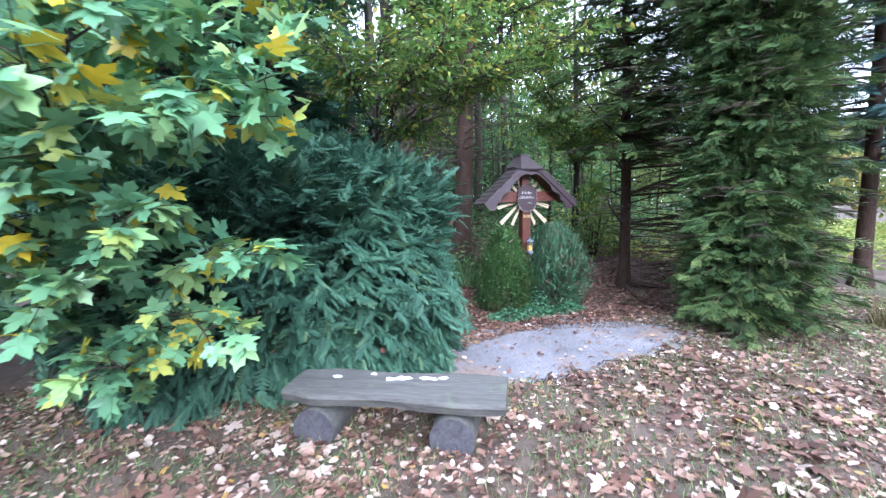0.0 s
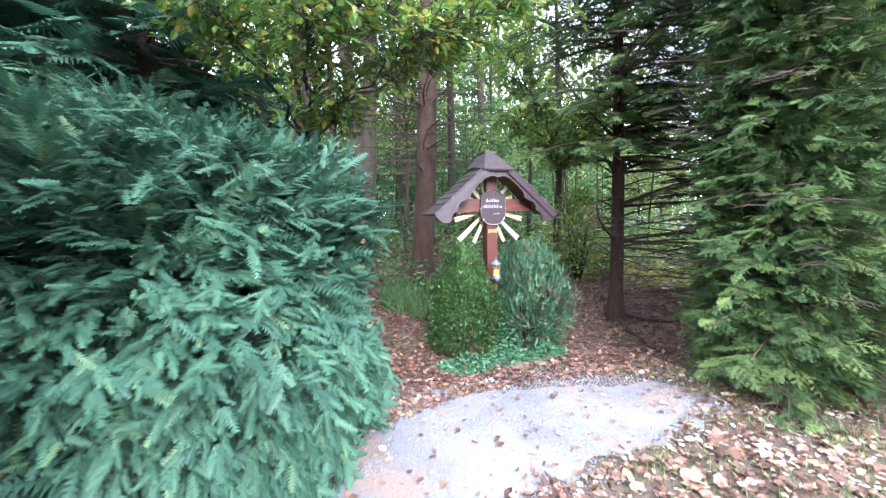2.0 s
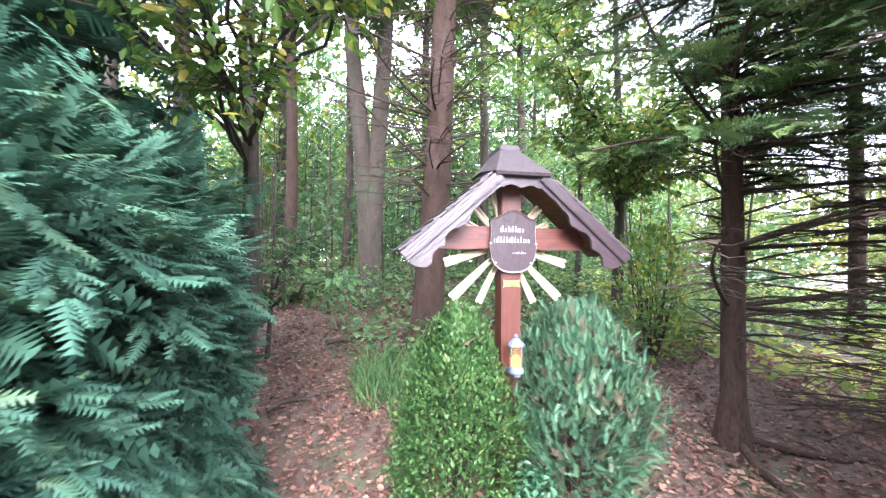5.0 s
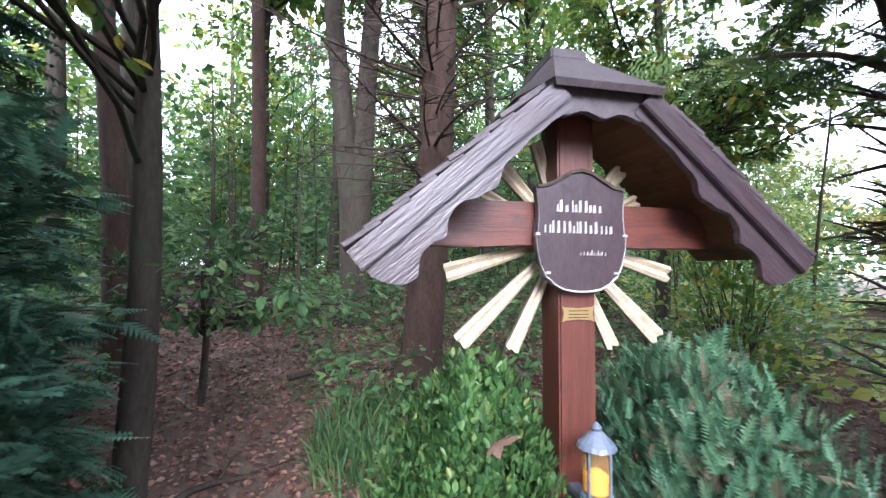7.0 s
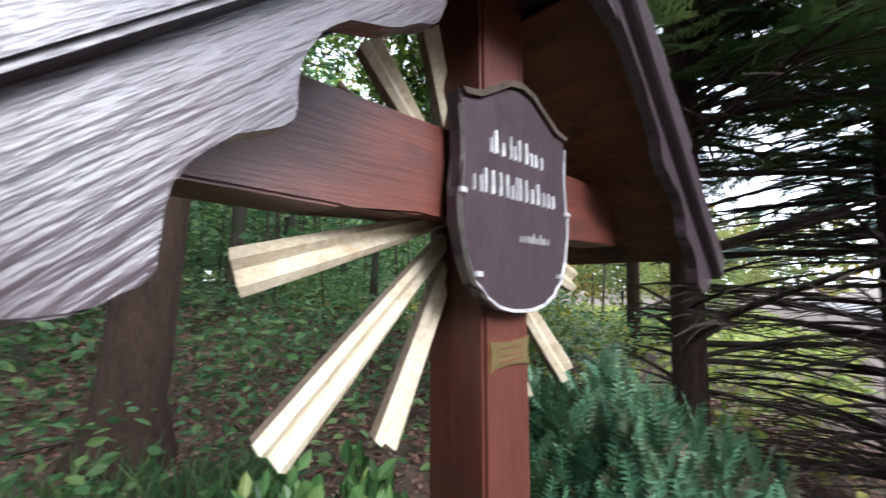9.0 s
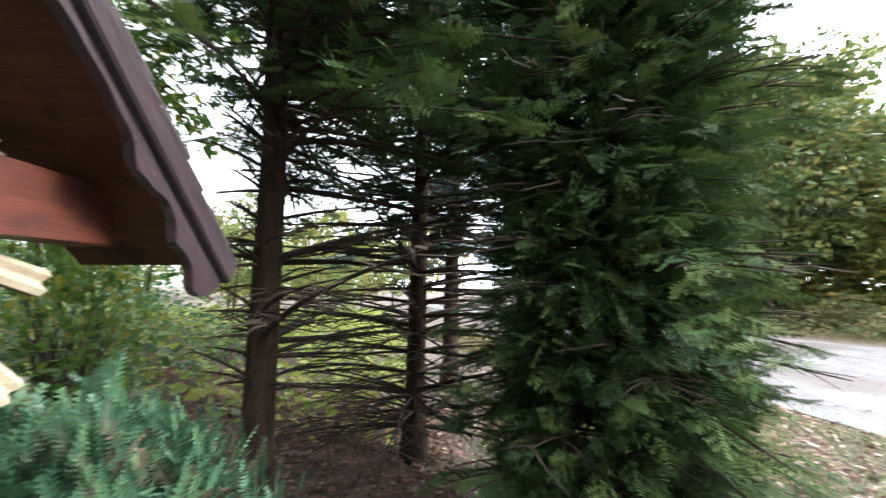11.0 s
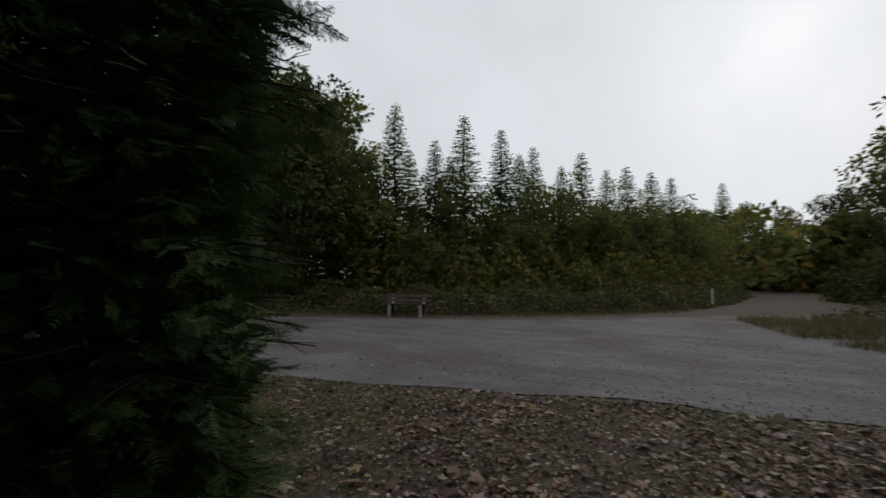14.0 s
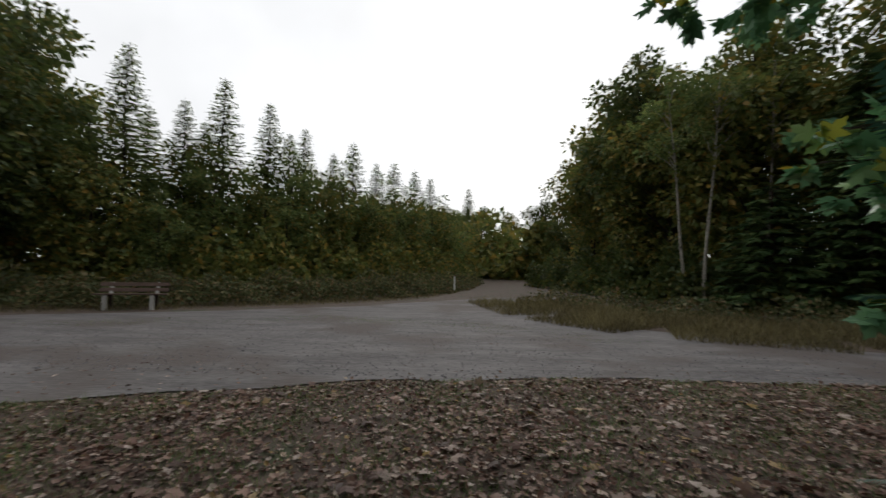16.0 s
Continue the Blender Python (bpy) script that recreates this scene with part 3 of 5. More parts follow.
plaque = part("plaque", prism(shield_outline(), "y", -0.006, 0.022, 0.003), M_PLAQUE, shrine, "dark shield-shaped plaque with silver edge and lettering")
rim_out, rim_in = shield_outline(0.004), shield_outline(-0.028)
bm = bmesh.new()
o_, i_ = [bm.verts.new((x, -0.0095, z)) for x, z in rim_out], [bm.verts.new((x * 1.02, -0.0072, z)) for x, z in rim_in]
b_o = [bm.verts.new((x, 0.0, z)) for x, z in rim_out]
for k in range(len(o_)):
    q = (k + 1) % len(o_)
    if max(rim_out[k][1], rim_out[q][1]) < 1.75:
        bm.faces.new((o_[k], o_[q], i_[q], i_[k]))
        bm.faces.new((b_o[k], b_o[q], o_[q], o_[k]))
part("edge_trim", bm, M_SILVER, plaque, "worn silver edge line")


def letter_bar(x, z, w, h):
    bm = bmesh.new()
    q = [(x - w / 2, z), (x + w / 2, z + 0.003), (x + w / 2 - 0.001, z + h), (x - w / 2 + 0.001, z + h - 0.003)]
    return prism(q, "y", -0.010, -0.005, 0.001, bm)


bm = bmesh.new()
cap_in, cap_out = shield_outline(-0.045), shield_outline(0.006)
for k in range(len(cap_out)):
    q = (k + 1) % len(cap_out)
    if min(cap_out[k][1], cap_out[q][1]) > 1.755:
        face = [bm.verts.new((x, -0.0075, z)) for x, z in (cap_out[k], cap_out[q], cap_in[q], cap_in[k])]
        bm.faces.new(face)
bmesh.ops.remove_doubles(bm, verts=bm.verts, dist=0.0005)
bmesh.ops.solidify(bm, geom=bm.faces[:], thickness=0.006)
part("top_edge", bm, M_TWIG, plaque, "blackened top edge")
for side in (-1, 1):
    for x, z in ((0.116, 1.488), (0.150, 1.607)):
        part("rim_stud", prism([(side * x - 0.008, z - 0.004), (side * x + 0.008, z - 0.004), (side * x + 0.007, z + 0.004), (side * x - 0.007, z + 0.004)], "y", -0.012, -0.005, 0.001), M_SILVER, plaque, "small silver stud")
rl = random.Random(3)
for z, x0, x1, h in ((1.676, -0.082, 0.078, 0.040), (1.610, -0.124, 0.112, 0.040), (1.542, -0.005, 0.082, 0.018)):
    x = x0
    while x < x1:
        w = rl.choice((0.006, 0.008, 0.010)) * (1 if h > 0.02 else 0.5)
        tall = h * rl.choice((0.62, 0.66, 0.7, 1.0))
        part("letter", letter_bar(x, z, w, tall), M_SILVER, plaque)
        x += w + rl.choice((0.004, 0.005, 0.010)) * (1 if h > 0.02 else 0.7)
tag_pts = [(-0.055, 1.384), (-0.048, 1.380), (0, 1.377), (0.048, 1.380), (0.055, 1.384), (0.050, 1.36), (0.055, 1.333), (0.046, 1.338), (0, 1.341), (-0.046, 1.338), (-0.055, 1.333), (-0.050, 1.36)]
tag_plate = part("brass_plate", prism(tag_pts, "y", 0.0195, 0.025), M_BRASS, shrine, "small scrolled brass plate")
for z in (1.367, 1.356, 1.346):
    part("engraving", prism([(-0.034, z), (0.034, z), (0.034, z + 0.003), (-0.034, z + 0.003)], "y", 0.0185, 0.0196), M_SOFFIT, tag_plate)

# ---- grave lantern in front of the post ----
lantern = tagged(empty("lantern", (-0.02, -0.105, 0.84)), "small grey metal grave lantern with a lit yellow candle", "lantern")


def lathe(profile, sides=16):
    bm = bmesh.new()
    rings = [[bm.verts.new((r * math.cos(2 * math.pi * i / sides), r * math.sin(2 * math.pi * i / sides), z)) for i in range(sides)] for r, z in profile]
    for a, b in zip(rings, rings[1:]):
        for i in range(sides):
            bm.faces.new((a[i], a[(i + 1) % sides], b[(i + 1) % sides], b[i]))
    bm.faces.new(rings[0][::-1])
    bm.faces.new(rings[-1])
    return bm


part("base", lathe([(0.046, 0), (0.048, 0.006), (0.044, 0.03), (0.038, 0.036)]), M_TIN, lantern)
part("glass_cylinder", lathe([(0.036, 0.036), (0.038, 0.05), (0.038, 0.15), (0.036, 0.155)]), M_GLASS, lantern).visible_shadow = False
part("candle", lathe([(0.022, 0.038), (0.023, 0.085), (0.012, 0.10), (0.004, 0.108)]), M_WAX, lantern, "glowing yellow candle")
part("lid", lathe([(0.040, 0.154), (0.055, 0.160), (0.050, 0.172), (0.020, 0.200), (0.012, 0.205), (0.016, 0.215), (0.004, 0.228)]), M_TIN, lantern, "domed metal lid with knob")
for k in range(4):
    a = k * math.pi / 2 + 0.5
    bm = box(-0.003, 0.003, -0.003, 0.003, 0.03, 0.158, 0)
    bmesh.ops.translate(bm, verts=bm.verts, vec=(0.041 * math.cos(a), 0.041 * math.sin(a), 0))
    part("upright", bm, M_TIN, lantern)
part("bracket", box(-0.02, 0.02, -0.03, 0.135, -0.02, 0.002, 0.003), M_TIN, lantern)

# ---- the log bench ----
log_bench = tagged(empty("log_bench", (-2.42, -2.70, -0.062), -27), "weathered grey half-log bench with lichen spots on short log feet", "bench")
def slab():
    bm = bmesh.new()
    L, n = 1.50, 14
    rows = []
    for i in range(n + 1):
        x = -L / 2 + L * i / n
        w = 0.205 + 0.02 * math.sin(i * 0.7) - (0.03 if i < 2 else 0) + (0.012 * i / n)
        t = 0.004 * math.sin(i * 1.9)
        rows.append([bm.verts.new(p) for p in ((x, -w, 0.375 + t), (x, -w - 0.012, 0.350), (x, -w + 0.008, 0.297 + t), (x, -0.08, 0.275), (x, 0.10, 0.275), (x, w, 0.31), (x, w + 0.01, 0.36), (x, w - 0.02, 0.385), (x, 0.03, 0.388 + t))])
    for a, b in zip(rows, rows[1:]):
        for i in range(9):
            bm.faces.new((a[i], a[(i + 1) % 9], b[(i + 1) % 9], b[i]))
    bm.faces.new(rows[0])
    bm.faces.new(rows[-1][::-1])
    return bm


part("seat", slab(), M_BENCH, log_bench)
for x in (-0.50, 0.42):
    pts = np.array([(x, -0.24, 0.135), (x, -0.10, 0.137), (x, 0.06, 0.137), (x + 0.01, 0.22, 0.135)])
    v, t = tube(pts, [0.142, 0.147, 0.146, 0.14], 18)
    foot = mesh_object("log_foot", v, t, M_BENCH, log_bench, smooth=True)
    for yy, s in ((-0.241, -1), (0.221, 1)):
        bm = bmesh.new()
        bmesh.ops.create_circle(bm, cap_ends=True, segments=18, radius=0.143, matrix=Matrix.Translation((x, yy, 0.135)) @ Matrix.Rotation(radians(90), 4, "X"))
        part("log_end", bm, M_ENDGRAIN, foot, "dark cut log end")
for x, y, rad in ((0.02, 0.06, 0.05), (-0.05, 0.045, 0.035), (0.06, 0.075, 0.03), (0.19, 0.09, 0.034), (0.25, 0.08, 0.02), (0.31, 0.10, 0.03), (-0.20, 0.12, 0.02), (-0.45, 0.05, 0.03)):
    pts = [(x + rad * (1 + 0.35 * math.sin(k * 2.1 + x * 40)) * math.cos(k * 0.5236), y + 0.6 * rad * (1 + 0.35 * math.cos(k * 1.7 + x * 30)) * math.sin(k * 0.5236)) for k in range(12)]
    part("lichen_spot", prism(pts, "z", 0.380, 0.3945), M_LICHEN, log_bench, "white lichen spot")


# ---- plants ----
def conifer(name, label, x, y, height, r0, crown_from, r_low, r_top, mat, whorl=0.24, per=6, sprays=20, size=0.22, droop=0.25, lean=(0, 0), bare=None, bark=None, gap=None, category="spruce tree", template=None, bare_n=5, inner=0, long_limbs=0):
    """A spruce: flared trunk, whorls of drooping branches fringed with twigs; bare gives dead lower branches as (from, to, length)."""
    z0 = float(level(x, y))
    tree = tagged(empty(name, (x, y, z0)), label, category)
    zs = np.concatenate([[-0.15, 0.0, 0.12, 0.35], np.linspace(0.8, height, 12)])
    axis = np.stack([lean[0] * zs + 0.03 * np.sin(zs * 0.9), lean[1] * zs + 0.03 * np.cos(zs * 0.7) - 0.03, zs], -1)
    rad = r0 * np.clip(1 - zs / height, 0.03, 1) ** 0.8 * np.where(zs < 0.3, 1.0 + 0.55 * (0.3 - np.clip(zs, 0, 0.3)) / 0.3, 1)
    mesh_object("trunk", *tube(axis, rad, 12), bark or M_BARK, tree, smooth=True)
    limbs, at, along, norm, sz = [], [], [], [], []
    z = crown_from
    while z < height - 0.2:
        f = (z - crown_from) / (height - crown_from)
        reach = r_low + (r_top - r_low) * f
        if template is CLUMP:
            reach = r_low * (1 - f) ** 0.8 + 0.12
        elif f > 0.6:
            reach *= 1 - 0.8 * (f - 0.6) / 0.4
        a0 = rng.uniform(0, 6.28)
        for k in range(per):
            a = a0 + 6.283 * k / per + rng.uniform(-0.25, 0.25)
            if gap and abs((a - gap[0] + math.pi) % 6.283 - math.pi) < gap[1] and z < gap[2]:
                continue
            ln = reach * rng.uniform(0.72, 1.12)
            zz = z + rng.uniform(-0.1, 0.1)
            s = np.linspace(0, 1, 6)
            c = np.array([np.interp(zz, zs, axis[:, 0]), np.interp(zz, zs, axis[:, 1])])
            pts = np.stack([c[0] + np.cos(a) * ln * s, c[1] + np.sin(a) * ln * s, zz + 0.12 * s * ln - droop * ln * s ** 2 + 0.06 * ln * s ** 4], -1)
            limbs.append(tube(pts, 0.016 * (1 - 0.8 * s) * (0.6 + ln * 0.5), 4))
            high = z > 4.3 and template is None
            n = max(4, int(sprays * (0.4 if high else 1) * ln / max(r_low, 0.3)))
            q = 0.10 + 0.90 * rng.uniform(0, 1, n) ** 0.7
            q[0] = 1.0
            base = np.stack([np.interp(q, s, pts[:, i]) for i in range(3)], -1)
            side = rng.choice([-1, 1], n) * rng.uniform(0.5, 1.15, n) * (q < 0.97)
            d = np.stack([np.cos(a + side), np.sin(a + side), rng.uniform(-0.55, 0.05, n)], -1)
            at.append(base + rng.normal(0, 0.02, base.shape))
            along.append(d)
            norm.append(np.tile([0, 0, 1.0], (n, 1)))
            sz.append(size * (1.5 if high else 1) * rng.uniform(0.7, 1.25, n) * (1.1 - 0.3 * q) * (1 - 0.5 * f if template is CLUMP else 1))
        z += whorl * rng.uniform(0.8, 1.2) * (0.55 + 0.45 * reach / r_low if template is CLUMP else 1)
    if bare:
        z = bare[0]
        while z < bare[1]:
            for k in range(bare_n):
                a, ln = rng.uniform(0, 6.28), bare[2] * rng.uniform(0.5, 1.15)
                if gap and bare_n < 6 and abs((a - gap[0] + math.pi) % 6.283 - math.pi) < gap[1]:
                    ln *= 0.35
                s = np.linspace(0, 1, 6)
                pts = np.stack([np.cos(a + 0.15 * s) * ln * s + lean[0] * z, np.sin(a + 0.15 * s) * ln * s + lean[1] * z, z + 0.10 * ln * s - 0.12 * ln * s ** 2 + rng.uniform(-0.1, 0.2) * s], -1)
                limbs.append(tube(pts, 0.013 * (1 - 0.75 * s), 4))
                for j in range(int(9 * ln)):
                    q = rng.uniform(0.25, 1)
                    b = np.array([np.interp(q, s, pts[:, i]) for i in range(3)])
                    e = a + rng.choice([-1, 1]) * rng.uniform(0.5, 1.2)
                    l2 = rng.uniform(0.15, 0.5) * ln * (1.1 - 0.5 * q)
                    mid = b + np.array([np.cos(e), np.sin(e), rng.uniform(-0.25, 0.1)]) * l2 * 0.5
                    limbs.append(tube([b, mid, mid + np.array([np.cos(e + 0.2), np.sin(e + 0.2), rng.uniform(-0.35, 0.0)]) * l2 * 0.5], [0.005, 0.0035, 0.0015], 3))
            z += 0.14 * rng.uniform(0.7, 1.3)
    for k in range(long_limbs):
        a, ln, zz = rng.uniform(0, 6.283), rng.uniform(1.0, 1.9), bare[0] + (bare[1] - bare[0]) * ((k // 4) + 0.5) / max(1, long_limbs // 4)
        if gap and abs((a - gap[0] + math.pi) % 6.283 - math.pi) < gap[1]:
            a += math.pi
        s = np.linspace(0, 1, 8)
        rise = rng.uniform(-0.05, 0.45)
        pts = np.stack([np.cos(a + 0.2 * s) * ln * s + lean[0] * zz, np.sin(a + 0.2 * s) * ln * s + lean[1] * zz, zz + rise * ln * s - 0.25 * rise * ln * s ** 2], -1)
        limbs.append(tube(pts, 0.021 * (1 - 0.75 * s), 5))
        for j in range(int(14 * ln)):
            q = rng.uniform(0.2, 1)
            b = np.array([np.interp(q, s, pts[:, i]) for i in range(3)])
            e = a + rng.choice([-1, 1]) * rng.uniform(0.4, 1.1)
            l2 = rng.uniform(0.15, 0.45) * (1.2 - 0.5 * q)
            limbs.append(tube([b, b + np.array([np.cos(e), np.sin(e), rng.uniform(-0.3, 0.2)]) * l2 * 0.5, b + np.array([np.cos(e + 0.2), np.sin(e + 0.2), rng.uniform(-0.4, 0.1)]) * l2], [0.006, 0.004, 0.0015], 3))
    if inner:
        zc = rng.uniform(max(crown_from, 0.15), min(height * 0.75, crown_from + 5.0), inner)
        ac, rc = rng.uniform(0, 6.283, inner), r_low * 0.62 * np.sqrt(rng.uniform(0.02, 1, inner))
        pc = np.stack([rc * np.cos(ac) + lean[0] * zc, rc * np.sin(ac) + lean[1] * zc, zc], -1)
        dc = np.stack([np.cos(ac), np.sin(ac), rng.uniform(-0.5, 0.2, inner)], -1) + rng.normal(0, 0.5, (inner, 3))
        mesh_object("inner_foliage", *scatter(SPRAY, pc, dc, np.tile([0, 0, 1.0], (inner, 1)), size * rng.uniform(0.7, 1.1, inner), 0.6), mat, tree)["kind"] = "stuff"
    if limbs:
        mesh_object("branchwork", *join(limbs), M_TWIG, tree)["kind"] = "stuff"
    if at:
        mesh_object("crown", *scatter(template or SPRAY, np.concatenate(at), np.concatenate(along), np.concatenate(norm), np.concatenate(sz), 0.35), mat, tree)
    return tree


def leafy_limb(start, end, r, sag=0.1, n=7):
    s = np.linspace(0, 1, n)[:, None]
    a, b = np.asarray(start, float), np.asarray(end, float)
    ln = np.linalg.norm(b - a)
    p = a + (b - a) * s + np.array([0, 0, 1.0]) * sag * ln * np.sin(s * math.pi) + rng.normal(0, 0.02 * ln, (n, 3)) * np.sin(s * math.pi)
    return p, r * (1 - 0.8 * s[:, 0])


def broadleaf(name, label, x, y, height, r0, crown_z, crown_r, crown_h, leaves, size, mat, bark, template=None, limbs_n=9, lean=(0, 0), blobs=26, forks=1, category="tree"):
    """A deciduous tree: tapered trunk, limbs, and leaves gathered in uneven tufts round the limb ends."""
    z0 = float(level(x, y))
    tree = tagged(empty(name, (x, y, z0)), label, category)
    pieces = []
    tops = []
    for k in range(forks):
        off = (k - (forks - 1) / 2) * 0.16
        zs = np.linspace(-0.2, height * 0.93, 14)
        ax = np.stack([lean[0] * zs + off * np.clip(zs - 0.8, 0, 4) + 0.05 * np.sin(zs * 0.8 + k), lean[1] * zs + 0.05 * np.cos(zs * 0.6 + k) - 0.05, zs], -1)
        pieces.append(tube(ax, r0 / math.sqrt(forks) * np.clip(1 - zs / height, 0.05, 1) ** 0.75 * (1 + 0.5 * np.exp(-np.clip(zs, 0, 9) * 5)), 10))
        tops.append((zs, ax))
    mesh_object("trunk", *join(pieces), bark, tree, smooth=True)
    limbs, at, along, sz = [], [], [], []
    per = max(4, leaves // blobs)
    for k in range(blobs):
        zs, ax = tops[k % forks]
        d = sphere_dirs(1)[0] * rng.uniform(0.45, 1.0)
        zc = crown_z + d[2] * crown_h
        w = crown_r * math.sqrt(max(0.12, 1 - (d[2] * 0.9) ** 2))
        cx = np.interp(zc, zs, ax[:, 0])
        cy = np.interp(zc, zs, ax[:, 1])
        c = np.array([cx + d[0] * w, cy + d[1] * w, zc])
        if k < limbs_n + 6:
            zb = max(0.2 * height, zc - 0.45 * w - 0.2)
            st = (np.interp(zb, zs, ax[:, 0]), np.interp(zb, zs, ax[:, 1]), zb)
            mesh_object("limb", *tube(*leafy_limb(st, c, r0 * 0.32), 5), bark, tree)
        rr = crown_r * rng.uniform(0.22, 0.42)
        p = c + sphere_dirs(per) * (rng.uniform(0.25, 1, (per, 1)) ** 0.5) * rr * np.array([1, 1, 0.7])
        at.append(p)
        along.append(unit(p - c) + np.array([0, 0, -0.35]) + rng.normal(0, 0.4, (per, 3)))
        sz.append(size * rng.uniform(0.65, 1.3, per))
    at = np.concatenate(at)
    mesh_object("crown", *scatter(template or OVAL, at, np.concatenate(along), np.tile([0, 0, 1.0], (len(at), 1)), np.concatenate(sz), 0.7), mat, tree)
    return tree


def sprig_branch(start, end, leaves, size, spread, template, r, tree, bark, leafy_from=0.15):
    """One branch with side twigs and leaves held out flat, as pieces for a crown."""
    p, rad = leafy_limb(start, end, r, 0.04, 9)
    mesh_object("bough", *tube(p, rad, 5), bark, tree)
    wood, at, along = [], [], []
    s = np.linspace(0, 1, 9)
    d0 = unit(p[-1] - p[0])
    for k in range(int(leaves / 5)):
        q = rng.uniform(leafy_from, 1.0)
        b = np.array([np.interp(q, s, p[:, i]) for i in range(3)])
        dirn = unit(d0 * 0.5 + np.array([rng.normal(), rng.normal(), rng.normal() * 0.35]))
        e = b + dirn * spread * rng.uniform(0.4, 1.0)
        wood.append(tube([b, (b + e) / 2 + [0, 0, 0.02], e], [0.004, 0.003, 0.0015], 3))
        for j in range(5):
            at.append(b + (e - b) * rng.uniform(0.4, 1.0) + rng.normal(0, 0.015, 3))
            along.append(unit(dirn + rng.normal(0, 0.6, 3)) + np.array([0, 0, -0.35]))
    at, along = np.array(at), np.array(along)
    return wood, scatter(template, at, along, np.tile([0, 0, 1.0], (len(at), 1)) + 0.0, size * rng.uniform(0.6, 1.2, len(at)), 0.45)


# the yew hedge beside the bench
def yew_hedge():
    hedge = tagged(empty("yew_hedge", (-3.17, -0.56, 0)), "dense dark green yew bush with feathery sprays behind the bench", "hedge")
    n = 3900
    d = sphere_dirs(n)
    d = d[d[:, 2] > -0.75]
    n = len(d)
    half = np.array([1.60, 1.42, 1.13])
    k = (np.abs(d[:, 0]) ** 4 + np.abs(d[:, 1]) ** 4 + np.abs(d[:, 2]) ** 4) ** -0.25
    q = d * np.clip(k, 0.9, 1.55)[:, None]
    flat_d = d[:, :2] / np.linalg.norm(d[:, :2], axis=1)[:, None]
    skirt = flat_d * ((np.abs(flat_d) ** 4).sum(1) ** -0.25)[:, None]
    q = np.where(d[:, 2:3] < 0, np.concatenate([skirt * 1.02, d[:, 2:3] * 1.32], 1), q)
    bulge = 0.99 + rng.normal(0, 0.048, n) + 0.06 * np.sin(5 * q[:, 0] + 2 * q[:, 2]) + 0.05 * np.sin(7 * q[:, 2] + 3 * q[:, 1])
    c = q * half * bulge[:, None] + np.array([0, 0, 1.04])
    c[:, 2] = np.maximum(c[:, 2], 0.08)
    out = unit(q / half)
    bough = unit(out + rng.normal(0, 0.45, (n, 3)) + np.array([0, 0, -0.22]))
    m = 12
    cc, bb, oo = np.repeat(c, m, 0), np.repeat(bough, m, 0), np.repeat(out, m, 0)
    flat = unit(np.cross(bb, [0, 0, 1.0] + rng.normal(0, 0.2, bb.shape)))
    u, w = rng.uniform(-0.20, 0.08, (n * m, 1)), rng.choice([-1, 1], (n * m, 1)) * rng.uniform(0.0, 1.0, (n * m, 1))
    p = cc + bb * u + rng.normal(0, 0.012, cc.shape)
    along = bb + flat * w * 1.1 + np.array([0, 0, -0.10])
    nrm = np.array([0, 0, 1.0]) + oo * 0.8
    v, t = scatter(YEW, p, along, nrm, rng.uniform(0.080, 0.145, n * m) * (1.15 - 0.35 * np.abs(w[:, 0])), 0.25)
    mesh_object("foliage", v, t, M_YEW, hedge)
    m = 8000
    q2 = q[rng.integers(0, n, m)]
    v, t = scatter(LOWSPRAY, q2 * half * 0.90 * rng.uniform(0.7, 1, (m, 1)) + np.array([0, 0, 1.0]), unit(q2) + rng.normal(0, 0.6, (m, 3)), rng.normal(size=(m, 3)), rng.uniform(0.22, 0.34, m))
    mesh_object("inner_foliage", v, t, M_YEW, hedge)
    for i in range(26):
        a, r = rng.uniform(0, 6.28), rng.uniform(0.3, 1.0)
        mesh_object("stem", *tube(*leafy_limb((0.3 * math.cos(a), 0.3 * math.sin(a), -0.05), (1.1 * r * math.cos(a), 1.0 * r * math.sin(a), rng.uniform(0.9, 2.0)), 0.035), 6), M_BARK, hedge)


yew_hedge()


